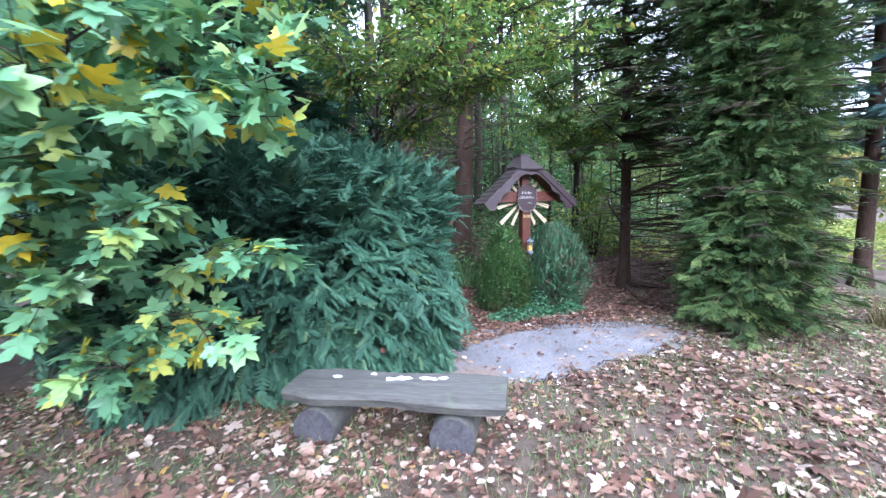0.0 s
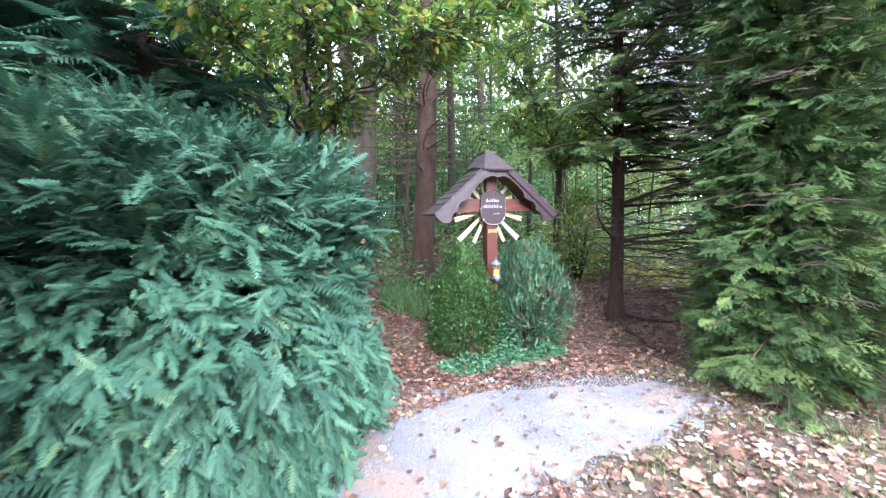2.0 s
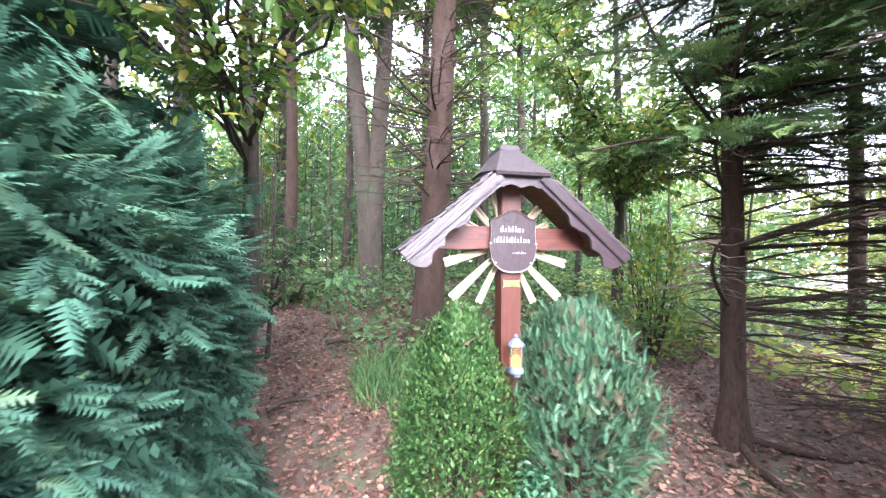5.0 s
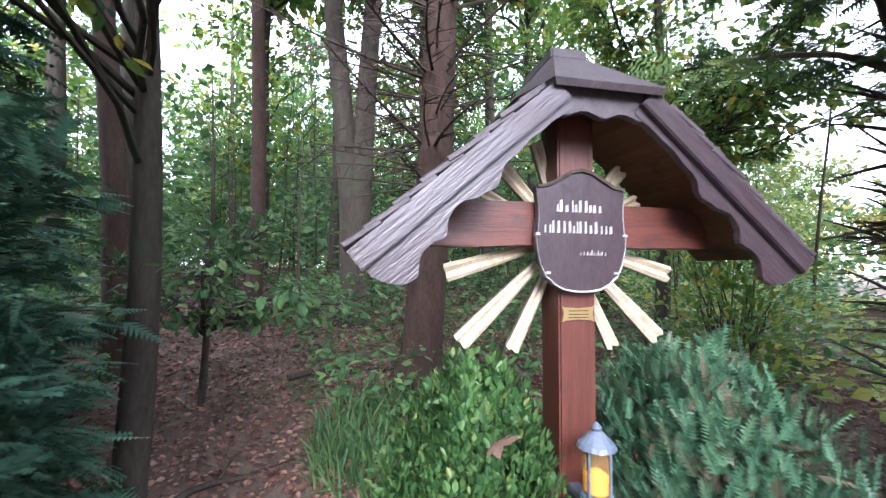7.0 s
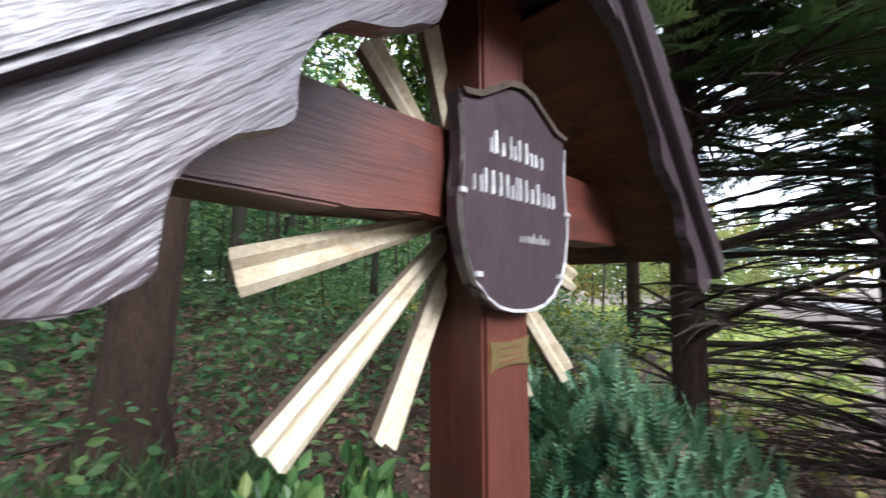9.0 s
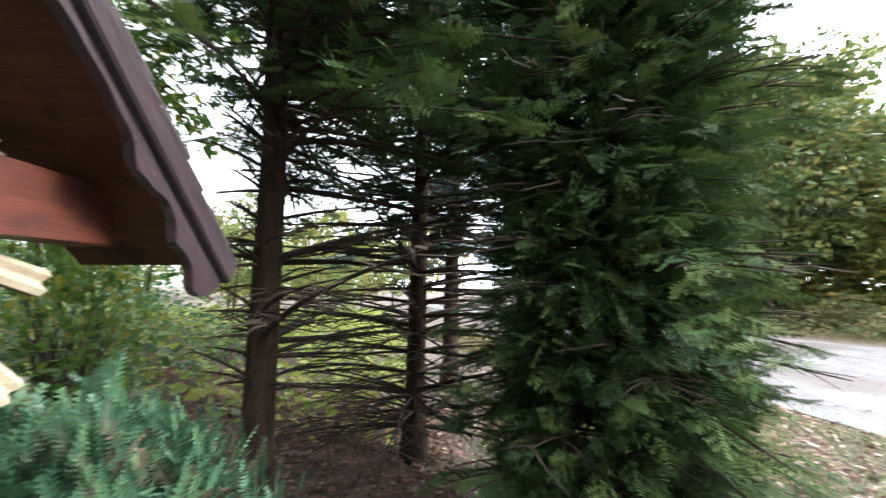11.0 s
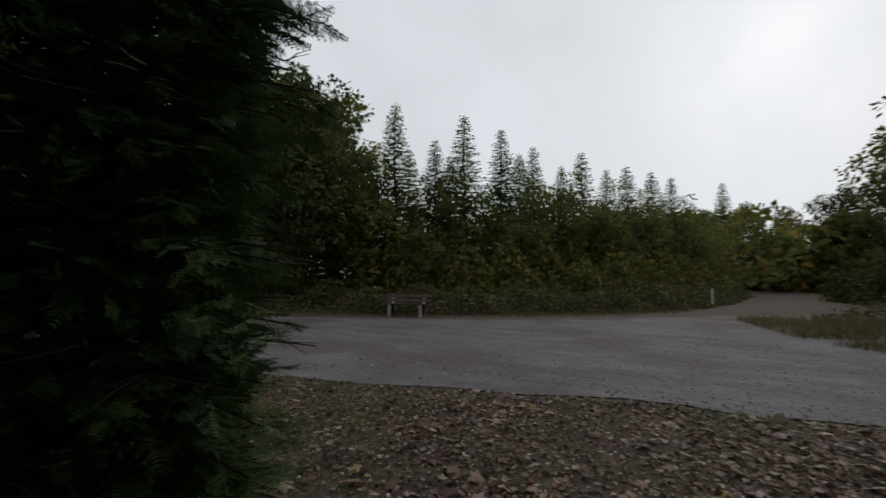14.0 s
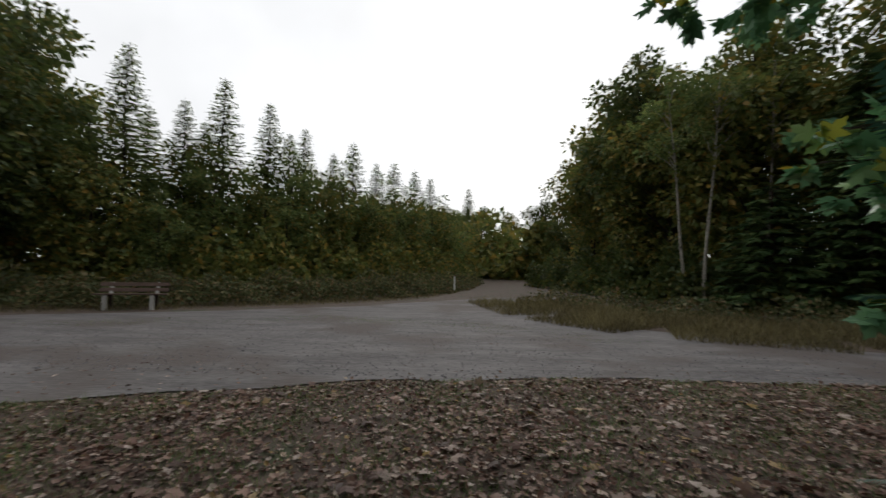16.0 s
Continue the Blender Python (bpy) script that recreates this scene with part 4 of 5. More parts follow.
def clipped_bush(name, label, x, y, r, h, mat, template, leaves, size, lean=0.0, widest=0.35, category="bush", rough=0.06, cone=2.0):
    """An egg-shaped bush: leaves on short upright shoots over a twiggy middle."""
    bush = tagged(empty(name, (x, y, float(level(x, y)))), label, category)
    n = leaves
    z = rng.uniform(0, 1, n) ** 0.85
    prof = np.where(z < widest, 0.78 + 0.22 * np.sin(z / widest * math.pi / 2), np.sqrt(np.clip(1 - ((z - widest) / (1.02 - widest)) ** cone, 0, 1)))
    a = rng.uniform(0, 6.283, n)
    rr = r * prof * (1 - 0.30 * rng.uniform(0, 1, n) ** 1.3) * (1 + 0.10 * np.sin(3 * a + 7 * z) + 0.07 * np.sin(8 * a - 11 * z)) * rng.normal(1, rough, n)
    p = np.stack([rr * np.cos(a) + lean * z, rr * np.sin(a), z * h * (1 + 0.05 * np.sin(5 * a)) + rng.normal(0, 0.03, n)], -1)
    p[:, 2] = np.maximum(p[:, 2], 0.01)
    out = np.stack([np.cos(a) * (1.1 - z), np.sin(a) * (1.1 - z), 0.3 + z], -1)
    v, t = scatter(template, p, out + rng.normal(0, 0.5, (n, 3)), np.stack([-np.cos(a), -np.sin(a), np.full(n, 0.9)], -1) + rng.normal(0, 0.3, (n, 3)), size * rng.uniform(0.6, 1.25, n), 0.3)
    mesh_object("foliage", v, t, mat, bush)
    for i in range(22):
        a, q = rng.uniform(0, 6.28), rng.uniform(0.2, 0.8)
        mesh_object("stem", *tube(*leafy_limb((0.04 * math.cos(a), 0.04 * math.sin(a), -0.03), (q * r * math.cos(a), q * r * math.sin(a), h * rng.uniform(0.5, 0.88)), 0.012), 5), M_TWIG, bush)
    return bush


clipped_bush("box_bush", "bright green egg-shaped box bush beside the shrine post", -0.31, 0.10, 0.41, 1.13, M_BOX, OVAL, 21000, 0.035, widest=0.16, cone=1.35, rough=0.09)
clipped_bush("yew_bush", "dark green rounded yew bush with bare brown patches", 0.47, 0.08, 0.44, 1.10, M_YEWBUSH, YEW, 6000, 0.092, rough=0.13, cone=2.2)
clipped_bush("hazel_shrub", "small bright yellow-green hazel shrub beyond the shrine", 2.4, 1.8, 0.42, 1.45, M_BEECH, OVAL, 1500, 0.075, rough=0.25, widest=0.6)


def ivy_patch():
    n = 3600
    a, r = rng.uniform(0, 6.28, n), np.sqrt(rng.uniform(0, 1, n))
    spot = np.array([(-0.46, -0.36, 0.36, 0.22, 0.14), (-0.10, -0.30, 0.30, 0.20, 0.16), (0.08, -0.16, 0.16, 0.16, 0.52), (0.42, -0.34, 0.30, 0.16, 0.16)])[rng.choice(4, n, p=[0.34, 0.2, 0.22, 0.24])]
    x, y = spot[:, 0] + spot[:, 2] * r * np.cos(a), spot[:, 1] + spot[:, 3] * r * np.sin(a)
    p = np.stack([x, y, level(x, y) + 0.01 + spot[:, 4] * rng.uniform(0.0, 1, n) * (1.08 - r)], -1)
    ob = mesh_object("ground_ivy", *scatter(OVAL, p, rng.normal(0, 1, (n, 3)) * [1, 1, 0.3], np.tile([0, -0.3, 1.0], (n, 1)), rng.uniform(0.035, 0.06, n), 0.4), M_IVY)
    tagged(ob, "low green ground ivy at the foot of the bushes", "ground cover", kind="stuff")


ivy_patch()


def flat_slab(name, label, x, y, lx, ly, h, tilt, turn, mat, seed):
    """A rough flat stone with chipped edges."""
    r = random.Random(seed)
    pts = [(lx / 2 * c * r.uniform(0.86, 1.05), ly / 2 * d * r.uniform(0.82, 1.05)) for c, d in ((-1, -0.7), (-0.7, -1), (0, -1.05), (0.75, -1), (1, -0.6), (1, 0.55), (0.7, 1), (-0.1, 1), (-0.8, 0.95), (-1, 0.4))]
    ob = part(name, prism(pts, "z", -0.02, h, 0.006), mat)
    ob.matrix_basis = pose(x, y, float(level(x, y)), tilt, 0, turn)
    return tagged(ob, label, "stone slab")


flat_slab("edging_stone", "pale flat sandstone edging in front of the ivy", 0.02, -0.50, 0.36, 0.13, 0.024, 0, 4, M_STONE, 1)
flat_slab("edging_stone", "small pale sandstone at the foot of the ivy", 0.27, -0.53, 0.14, 0.09, 0.020, 0, -20, M_STONE, 2)
for k, (x, y, lx, ly, h, tilt, turn) in enumerate(((0.10, 0.62, 0.34, 0.22, 0.05, 4, 15), (0.36, 0.72, 0.30, 0.20, 0.06, -6, 60), (0.20, 0.86, 0.30, 0.24, 0.10, 12, -25), (0.52, 0.92, 0.32, 0.20, 0.05, 8, 5), (0.02, 0.90, 0.26, 0.20, 0.07, -8, 40), (0.40, 1.06, 0.30, 0.22, 0.09, 14, -50), (-0.16, 0.70, 0.24, 0.18, 0.05, 6, 80))):
    flat_slab("stone_slab", "dark mossy stone slab in a loose heap behind the shrine", x, y, lx, ly, h, tilt, turn, M_SLATE, 10 + k)


def hedge_leaves():
    n = 16
    a, z = rng.uniform(-1.9, 0.35, n), rng.uniform(0.3, 1.9, n)
    q = np.stack([np.cos(a), np.sin(a)], -1)
    q *= ((np.abs(q) ** 4).sum(1) ** -0.25)[:, None]
    p = np.stack([-3.17 + 1.64 * q[:, 0], -0.56 + 1.46 * q[:, 1], z], -1)
    ob = mesh_object("caught_leaves", *scatter(CURL, p, rng.normal(0, 1, (n, 3)), np.concatenate([q, np.full((n, 1), 0.8)], 1), rng.uniform(0.035, 0.06, n), 0.6), M_BROWN)
    tagged(ob, "brown dead leaves caught in the yew hedge", "fallen leaves", kind="stuff")


hedge_leaves()

# spruces to the side of the shrine
conifer("spruce_tree", "spruce with a slim brown trunk and dead lower twigs", 1.87, 0.25, 8.5, 0.092, 2.15, 1.55, 0.8, M_SPRUCE, 0.17, 8, 36, 0.25, 0.34, (-0.012, 0.0), (0.8, 3.0, 0.95), gap=(math.radians(112), 1.3, 3.3), long_limbs=20)
conifer("spruce_tree", "spruce with a slim leaning trunk and bare twigs", 2.95, -0.55, 8.0, 0.085, 2.9, 1.2, 0.7, M_SPRUCE, 0.26, 6, 22, 0.26, 0.30, (0.035, 0.0), (0.25, 3.4, 1.15), bare_n=11, long_limbs=24)
conifer("spruce_tree", "dense green spruce with branches down to the grass", 1.95, -1.75, 8.0, 0.09, 0.12, 1.0, 0.66, M_SPRUCE, 0.16, 8, 28, 0.22, 0.30, bare=(0.12, 5.0, 0.88), gap=(math.radians(140), 0.40, 3.0), bare_n=9, inner=9000)
conifer("spruce_tree", "spruce with bare lower trunk behind the others", 5.6, 1.9, 10, 0.10, 4.6, 1.7, 0.9, M_SPRUCE, 0.30, 7, 20, 0.42, 0.30, template=LOWSPRAY)
conifer("blue_spruce", "pale blue-green spruce on the lawn edge", 5.5, -0.9, 9.0, 0.12, 2.0, 1.7, 1.0, M_BLUE, 0.26, 7, 30, 0.34, 0.3, template=LOWSPRAY)
# dark conifers behind the hedge
for x, y, h, r in ((-3.35, 0.55, 9, 1.25), (-5.2, 0.4, 9, 1.7), (-6.8, -1.2, 10, 1.7), (-4.5, 1.6, 10, 1.4)):
    conifer("dark_fir", "dark green fir standing behind the hedge", x, y, h, 0.12, 0.7, r, 0.9, M_YEW, 0.30, 7, 22, 0.44, 0.30, category="fir tree", template=LOWSPRAY)
conifer("yew_shrub", "dark green yew shrub at the end of the hedge", -2.35, 1.0, 2.7, 0.04, 0.1, 0.55, 0.3, M_YEW, 0.14, 8, 11, 0.22, 0.2, category="yew shrub", template=LOWSPRAY)
# the tall spruce behind the shrine
conifer("tall_spruce", "tall bare spruce trunk with dead side branches", -0.07, 2.85, 15, 0.20, 5.2, 2.2, 1.2, M_SPRUCE, 0.5, 6, 14, 0.5, 0.3, (0.05, 0.0), (1.9, 4.8, 1.3), template=LOWSPRAY, long_limbs=16)

# the maple beside the start of the walk
def maple():
    x0, y0 = -4.75, -1.55
    tree = tagged(empty("maple_tree", (x0, y0, 0)), "young maple with green and yellowing lobed leaves", "maple tree")
    trunks = []
    for ox, oy, lx, ly, r in ((0, 0, 0.10, -0.10, 0.085), (0.22, -0.12, 0.02, -0.16, 0.06), (-0.2, 0.1, -0.1, -0.05, 0.05)):
        zs = np.linspace(-0.1, 5.5, 12)
        trunks.append(tube(np.stack([ox + lx * zs + 0.04 * np.sin(zs * 1.4), oy + ly * zs + 0.03 * np.cos(zs), zs], -1), r * np.clip(1.06 - zs / 5.6, 0.08, 1.1), 9))
    mesh_object("trunk", *join(trunks), M_GREYBARK, tree, smooth=True)
    wood, leaves = [], []
    ends = [(-3.45, -3.62, 2.35), (-3.75, -3.75, 2.05), (-3.35, -3.50, 1.95), (-3.95, -3.65, 1.72), (-3.60, -3.45, 1.50), (-3.20, -3.20, 1.30), (-4.05, -3.30, 1.22), (-3.30, -3.05, 0.92), (-3.9, -2.9, 0.72), (-4.3, -3.2, 2.2), (-4.5, -3.4, 1.8), (-3.1, -2.95, 2.35), (-2.9, -2.75, 2.6), (-3.55, -2.75, 2.9), (-4.2, -2.75, 2.7), (-4.6, -3.0, 1.4), (-4.4, -2.6, 0.95), (-2.98, -3.42, 2.12), (-3.12, -3.5, 2.32), (-3.02, -3.3, 1.95), (-4.0, -3.9, 2.35), (-4.3, -3.6, 1.5)]
    for i, e in enumerate(ends):
        st = (-4.55 + rng.uniform(-0.2, 0.3), -1.9 + rng.uniform(-0.3, 0.1), max(0.35, e[2] - 0.3 + rng.uniform(-0.15, 0.25)))
        w, lv = sprig_branch(np.array(st) - [x0, y0, 0], np.array(e) - [x0, y0, 0], 135, 0.135, 0.36, MAPLE, 0.014, tree, M_GREYBARK)
        wood += w
        leaves.append(lv)
    for e in ((-2.1, -3.2, 2.95), (-1.75, -2.85, 3.15), (-2.6, -3.5, 3.1), (-2.3, -2.6, 3.3), (-3.0, -3.9, 3.3)):
        w, lv = sprig_branch(np.array((-4.2, -2.4, 3.2)) - [x0, y0, 0], np.array(e) - [x0, y0, 0], 170, 0.12, 0.42, MAPLE, 0.018, tree, M_GREYBARK)
        wood += w
        leaves.append(lv)
    mesh_object("twigwork", *join(wood), M_GREYBARK, tree)["kind"] = "stuff"
    mesh_object("crown", *join(leaves), M_MAPLE, tree)


maple()


def overhang(name, label, root, ends, leaves, size, spread, mat, bark=None, trunk_r=0.09, template=None, height=7.0, leafy_from=0.15):
    """A tree beside the walk whose long boughs hang over it."""
    z0 = float(level(root[0], root[1]))
    tree = tagged(empty(name, (root[0], root[1], z0)), label, "tree")
    zs = np.linspace(-0.1, height, 12)
    mesh_object("trunk", *tube(np.stack([0.05 * np.sin(zs), 0.05 * np.cos(zs * 0.8) - 0.05, zs], -1), trunk_r * np.clip(1.05 - zs / height, 0.1, 1), 9), bark or M_GREYBARK, tree, smooth=True)
    wood, lv = [], []
    for e in ends:
        e = np.array(e) - [root[0], root[1], z0]
        w, l = sprig_branch((0, 0, max(0.6, e[2] - 0.5)), e, leaves, size, spread, template or OVAL, 0.022, tree, bark or M_GREYBARK, leafy_from)
        wood += w
        lv.append(l)
    mesh_object("twigwork", *join(wood), bark or M_GREYBARK, tree)["kind"] = "stuff"
    mesh_object("crown", *join(lv), mat, tree)


overhang("beech_tree", "slender beech with yellow-green leaves hanging over the hedge", (-1.9, 1.5), [(-1.5, -1.4, 3.2), (-1.0, -1.1, 2.95), (-2.2, -1.2, 3.15), (-1.6, -0.5, 2.55), (-0.6, -0.9, 3.05), (-1.3, -1.3, 3.5), (-1.8, -1.0, 3.6), (-0.4, -1.3, 3.7), (-1.7, -1.7, 3.0), (-2.6, -1.3, 2.95), (-2.9, -1.6, 3.1), (-0.3, -1.5, 3.2), (-1.9, -1.4, 2.85), (0.3, -1.2, 3.5)], 560, 0.078, 0.5, M_BEECH, leafy_from=0.62)
overhang("oak_tree", "young oak with sunlit green leaves beyond the shrine", (2.9, 3.2), [(1.9, 1.9, 2.9), (2.3, 1.6, 2.75), (1.5, 2.4, 3.2), (2.7, 1.9, 3.1), (2.0, 2.6, 3.5), (3.4, 1.6, 3.2), (1.2, 1.8, 3.7), (0.6, 1.2, 3.9), (2.8, 1.5, 3.1), (3.2, 1.9, 3.4), (2.5, 1.3, 3.3), (3.4, 1.4, 2.9), (2.9, 1.2, 3.7)], 420, 0.10, 0.55, M_BEECH)
overhang("hazel_bush", "hazel with broad green leaves in the understory", (-1.9, 2.6), [(-1.0, 1.4, 1.35), (-1.5, 1.3, 1.5), (-1.3, 2.0, 1.8), (-2.0, 1.6, 1.3), (-0.7, 2.1, 1.25), (-1.7, 3.4, 1.9), (-2.6, 2.4, 1.6)], 170, 0.085, 0.4, M_UNDER, height=3.0, trunk_r=0.03)

# trunks of the wood behind, unseen wide crowns added to block sky light
for x, y, h, r, lean in ((-2.85, 3.3, 12, 0.12, (-0.07, 0)), (-2.05, 4.9, 13, 0.11, (0.0, 0)), (2.0, 7.2, 13, 0.13, (0.01, 0)), (-4.2, 6.0, 13, 0.16, (0.02, 0)), (1.0, 9.5, 14, 0.15, (0, 0)), (-1.2, 8.2, 13, 0.12, (0.015, 0)), (-6.0, 7.5, 14, 0.18, (0, 0)), (3.8, 9.0, 13, 0.15, (-0.01, 0)), (-3.0, 9.8, 14, 0.16, (0.01, 0))):
    broadleaf("forest_tree", "slim forest tree with a grey-brown trunk", x, y, h, r, h * 0.72, 3.2, h * 0.24, 1700, 0.30, M_BEECH, M_BARK if y < 6 else M_GREYBARK, CLUMP, 7, lean, 18)
broadleaf("twin_stemmed_tree", "grey tree forked into two stems", -0.75, 5.0, 13, 0.26, 9.4, 3.4, 2.8, 1900, 0.30, M_BEECH, M_GREYBARK, CLUMP, 7, (0.0, 0), 22, 2)
for x, y, h, cz, r in ((0.5, 6.4, 7.5, 4.4, 1.8), (3.1, 4.7, 6.5, 3.8, 1.7)):
    broadleaf("young_beech", "young beech with bright yellow-green leaves in the wood", x, y, h, 0.06, cz, r, 2.2, 3200, 0.11, M_BEECH, M_GREYBARK, OVAL, 12, (0.01, 0), 46)
proto = [broadleaf("forest_tree", "slim forest tree with thin leafy side branches", 5.5, 12.0, 12, 0.10, 5.6, 2.2, 4.8, 2600, 0.22, M_UNDER, M_GREYBARK, CLUMP, 12, (0.01, 0), 34),
         broadleaf("forest_tree", "slim forest tree with yellowing leaves", -8.0, 9.0, 12, 0.12, 5.4, 2.4, 4.6, 2600, 0.22, M_BEECH, M_GREYBARK, CLUMP, 12, (-0.01, 0), 34)]
rw = random.Random(11)
for k in range(54):
    x, y = rw.uniform(-22, 20), rw.uniform(9.5, 30)
    if abs(x) < 2.5 and y < 11:
        continue
    s = rw.uniform(0.75, 1.25)
    copy_thing(proto[k % 2], pose(x, y, float(gz(x, y)), 0, 0, rw.uniform(0, 360)) @ Matrix.Scale(s, 4))


def thin_saplings():
    for k in range(120):
        x, y = rng.uniform(-9, 8), rng.uniform(3.4, 14)
        h = rng.uniform(2.5, 6)
        zs = np.linspace(0, h, 7)
        b = rng.normal(0, 0.05, 2)
        tree = tagged(empty("sapling", (x, y, float(gz(x, y)))), "thin bare sapling in the thicket of the wood", "sapling", "saplings in the wood")
        mesh_object("stem", *tube(np.stack([b[0] * zs + 0.03 * np.sin(zs * 2 + k), b[1] * zs, zs - 0.05], -1), rng.uniform(0.012, 0.035) * (1.05 - zs / h), 5), M_TWIG, tree)
        for j in range(7):
            q = rng.uniform(0.3, 0.95) * h
            a, l = rng.uniform(0, 6.28), rng.uniform(0.4, 1.1)
            s0 = np.array([b[0] * q + 0.03 * math.sin(q * 2 + k), b[1] * q, q - 0.05])
            mesh_object("twig", *tube([s0, s0 + np.array([np.cos(a), np.sin(a), 0.5]) * l * 0.5, s0 + np.array([np.cos(a), np.sin(a), 0.7]) * l], [0.008, 0.005, 0.002], 3), M_TWIG, tree)


thin_saplings()


def low_growth(name, label, n, region, height, size, mat, template=OVAL, keep=None):
    x, y = rng.uniform(region[0], region[1], n), rng.uniform(region[2], region[3], n)
    mound = 0.62 + 0.38 * np.sin(1.7 * x + 1.1 * np.sin(1.3 * y)) * np.cos(1.9 * y + 0.4)
    ok = rng.uniform(0, 1, n) < 0.25 + 0.75 * mound
    if keep is not None:
        ok &= keep(x, y)
    x, y, mound = x[ok], y[ok], mound[ok]
    z = gz(x, y) + height * (0.15 + 0.85 * mound) * rng.uniform(0.05, 1, len(x)) ** 0.8
    d = rng.normal(0, 1, (len(x), 3)) * [1, 1, 0.35]
    ob = mesh_object(name, *scatter(template, np.stack([x, y, z], -1), d, np.tile([0, 0, 1.0], (len(x), 1)), size * rng.uniform(0.6, 1.3, len(x)), 0.5), mat)
    return tagged(ob, label, "undergrowth", kind="stuff")


def off_path(x, y):
    return np.abs(x + 1.25 + 0.28 * (y - 0.5)) > 0.75


low_growth("undergrowth", "green leafy undergrowth on the forest floor", 42000, (-7, 7, 1.5, 9), 0.8, 0.085, M_UNDER, OVAL, lambda x, y: off_path(x, y) & (np.hypot(x + 0.07, y - 2.85) > 0.4) & (y > 1.9 - 0.3 * np.abs(x)))
low_growth("far_undergrowth", "dense green thicket deeper in the wood", 62000, (-20, 15, 6.5, 22), 4.4, 0.21, M_UNDER, CLUMP)
low_growth("wood_depth", "dense green foliage deep in the wood", 34000, (-34, 14, 20, 34), 9.0, 0.48, M_UNDER, CLUMP)
low_growth("field_growth", "yellow-green low growth of an open clearing", 42000, (2.9, 24, -0.4, 12), 0.45, 0.13, M_FIELD, CLUMP, lambda x, y: y > -2.6 + 0.22 * x)


# ---- small things on the forest floor ----
def fallen_branch(x, y, ln, ang, r):
    z0 = float(level(x, y))
    ob = tagged(empty("fallen_branch", (x, y, z0), ang), "dead brown branch lying on the leaf litter", "branch", "fallen branches")
    s = np.linspace(0, 1, 8)
    v, t = tube(np.stack([(s - 0.5) * ln, 0.05 * ln * np.sin(s * 5), r + 0.02 * np.sin(s * 9)], -1), r * (1.1 - 0.6 * s), 6)
    mesh_object("stick", v, t, M_TWIG, ob)
    for k in range(3):
        q = 0.3 + 0.22 * k
        b = np.array([(q - 0.5) * ln, 0.05 * ln * math.sin(q * 5), r])
        e = b + np.array([0.22 * ln, (-1) ** k * 0.18 * ln, 0.06])
        mesh_object("side_twig", *tube([b, (b + e) / 2, e], [r * 0.5, r * 0.35, r * 0.15], 4), M_TWIG, ob)


for x, y, ln, ang, r in ((0.25, 0.95, 0.9, 20, 0.022), (0.55, 1.25, 1.1, -35, 0.028), (0.0, 1.35, 0.8, 70, 0.02), (0.85, 0.75, 0.9, 8, 0.024), (0.6, 0.65, 0.6, 110, 0.016), (-1.3, 1.6, 0.9, 40, 0.02), (1.25, -0.35, 1.0, -30, 0.02), (-0.6, 3.1, 1.4, 15, 0.03)):
    fallen_branch(x, y, ln, ang, r)


def root(x, y, pts, r):
    v, t = tube([(a, b, float(level(a, b)) + c) for a, b, c in pts], np.linspace(r, r * 0.4, len(pts)), 6)
    tagged(mesh_object("tree_root", v, t, M_BARK, smooth=True), "brown spruce root running over the soil", "root")


root(1.8, 0.1, [(1.85, 0.18, 0.05), (1.75, -0.05, 0.03), (1.72, -0.3, 0.02), (1.62, -0.55, 0.012), (1.66, -0.8, 0.0)], 0.035)
root(1.9, 0.2, [(1.92, 0.2, 0.05), (2.1, 0.0, 0.03), (2.35, -0.15, 0.01), (2.6, -0.2, 0.0)], 0.03)
dead_leaf = mesh_object("dead_leaf", *scatter(MAPLE, [(0, 0, 0)], [(0.6, -0.6, 0.5)], [(0.2, -0.4, 0.9)], [0.10]), M_LITTER)
dead_leaf.matrix_basis = pose(-0.33, -0.10, 1.02)
tagged(dead_leaf, "pale dead leaf caught on the box bush", "leaf")


# ---- beyond the road ----
def park_bench():
    b = tagged(empty("park_bench", (8.95, -13.85, 0), 197), "brown plank park bench on pale concrete legs beside the road", "bench")
    for x in (-0.62, 0.62):
        part("leg", prism([(-0.25, 0), (-0.14, 0), (-0.13, 0.44), (-0.25, 0.47)], "x", x - 0.05, x + 0.05, 0.008), M_CONCRETE, b, "pale concrete leg")
        # shade on the rear leg is put into its colour, darker than the front one
        part("rear_leg", prism([(0.16, 0), (0.27, 0), (0.22, 0.45), (0.12, 0.44)], "x", x - 0.04, x + 0.04, 0.008), M_TWIG, b, "rear leg with its shade put into the dark colour")
        part("seat_bearer", box(x - 0.035, x + 0.035, -0.25, 0.22, 0.435, 0.468, 0.004), M_TWIG, b)
        part("back_support", prism([(0.17, 0.47), (0.235, 0.47), (0.36, 0.84), (0.315, 0.84)], "x", x - 0.045, x + 0.045, 0.006), M_CONCRETE, b, "pale back support")
    for k in range(3):
        bm = box(-0.93, 0.93, -0.25 + 0.15 * k, -0.12 + 0.15 * k, 0.475 - 0.012 * k, 0.51 - 0.012 * k, 0.006)
        part("seat_plank", bm, M_PARKWOOD, b)
    for k in range(2):
        bm = box(-0.93, 0.93, -0.018, 0.018, -0.06, 0.06, 0.006)
        bmesh.ops.rotate(bm, verts=bm.verts, cent=(0, 0, 0), matrix=Matrix.Rotation(radians(-13), 3, "X"))
        bmesh.ops.translate(bm, verts=bm.verts, vec=(0, 0.235 + 0.05 * k, 0.60 + 0.17 * k))
        part("back_plank", bm, M_PARKWOOD, b)
    return b


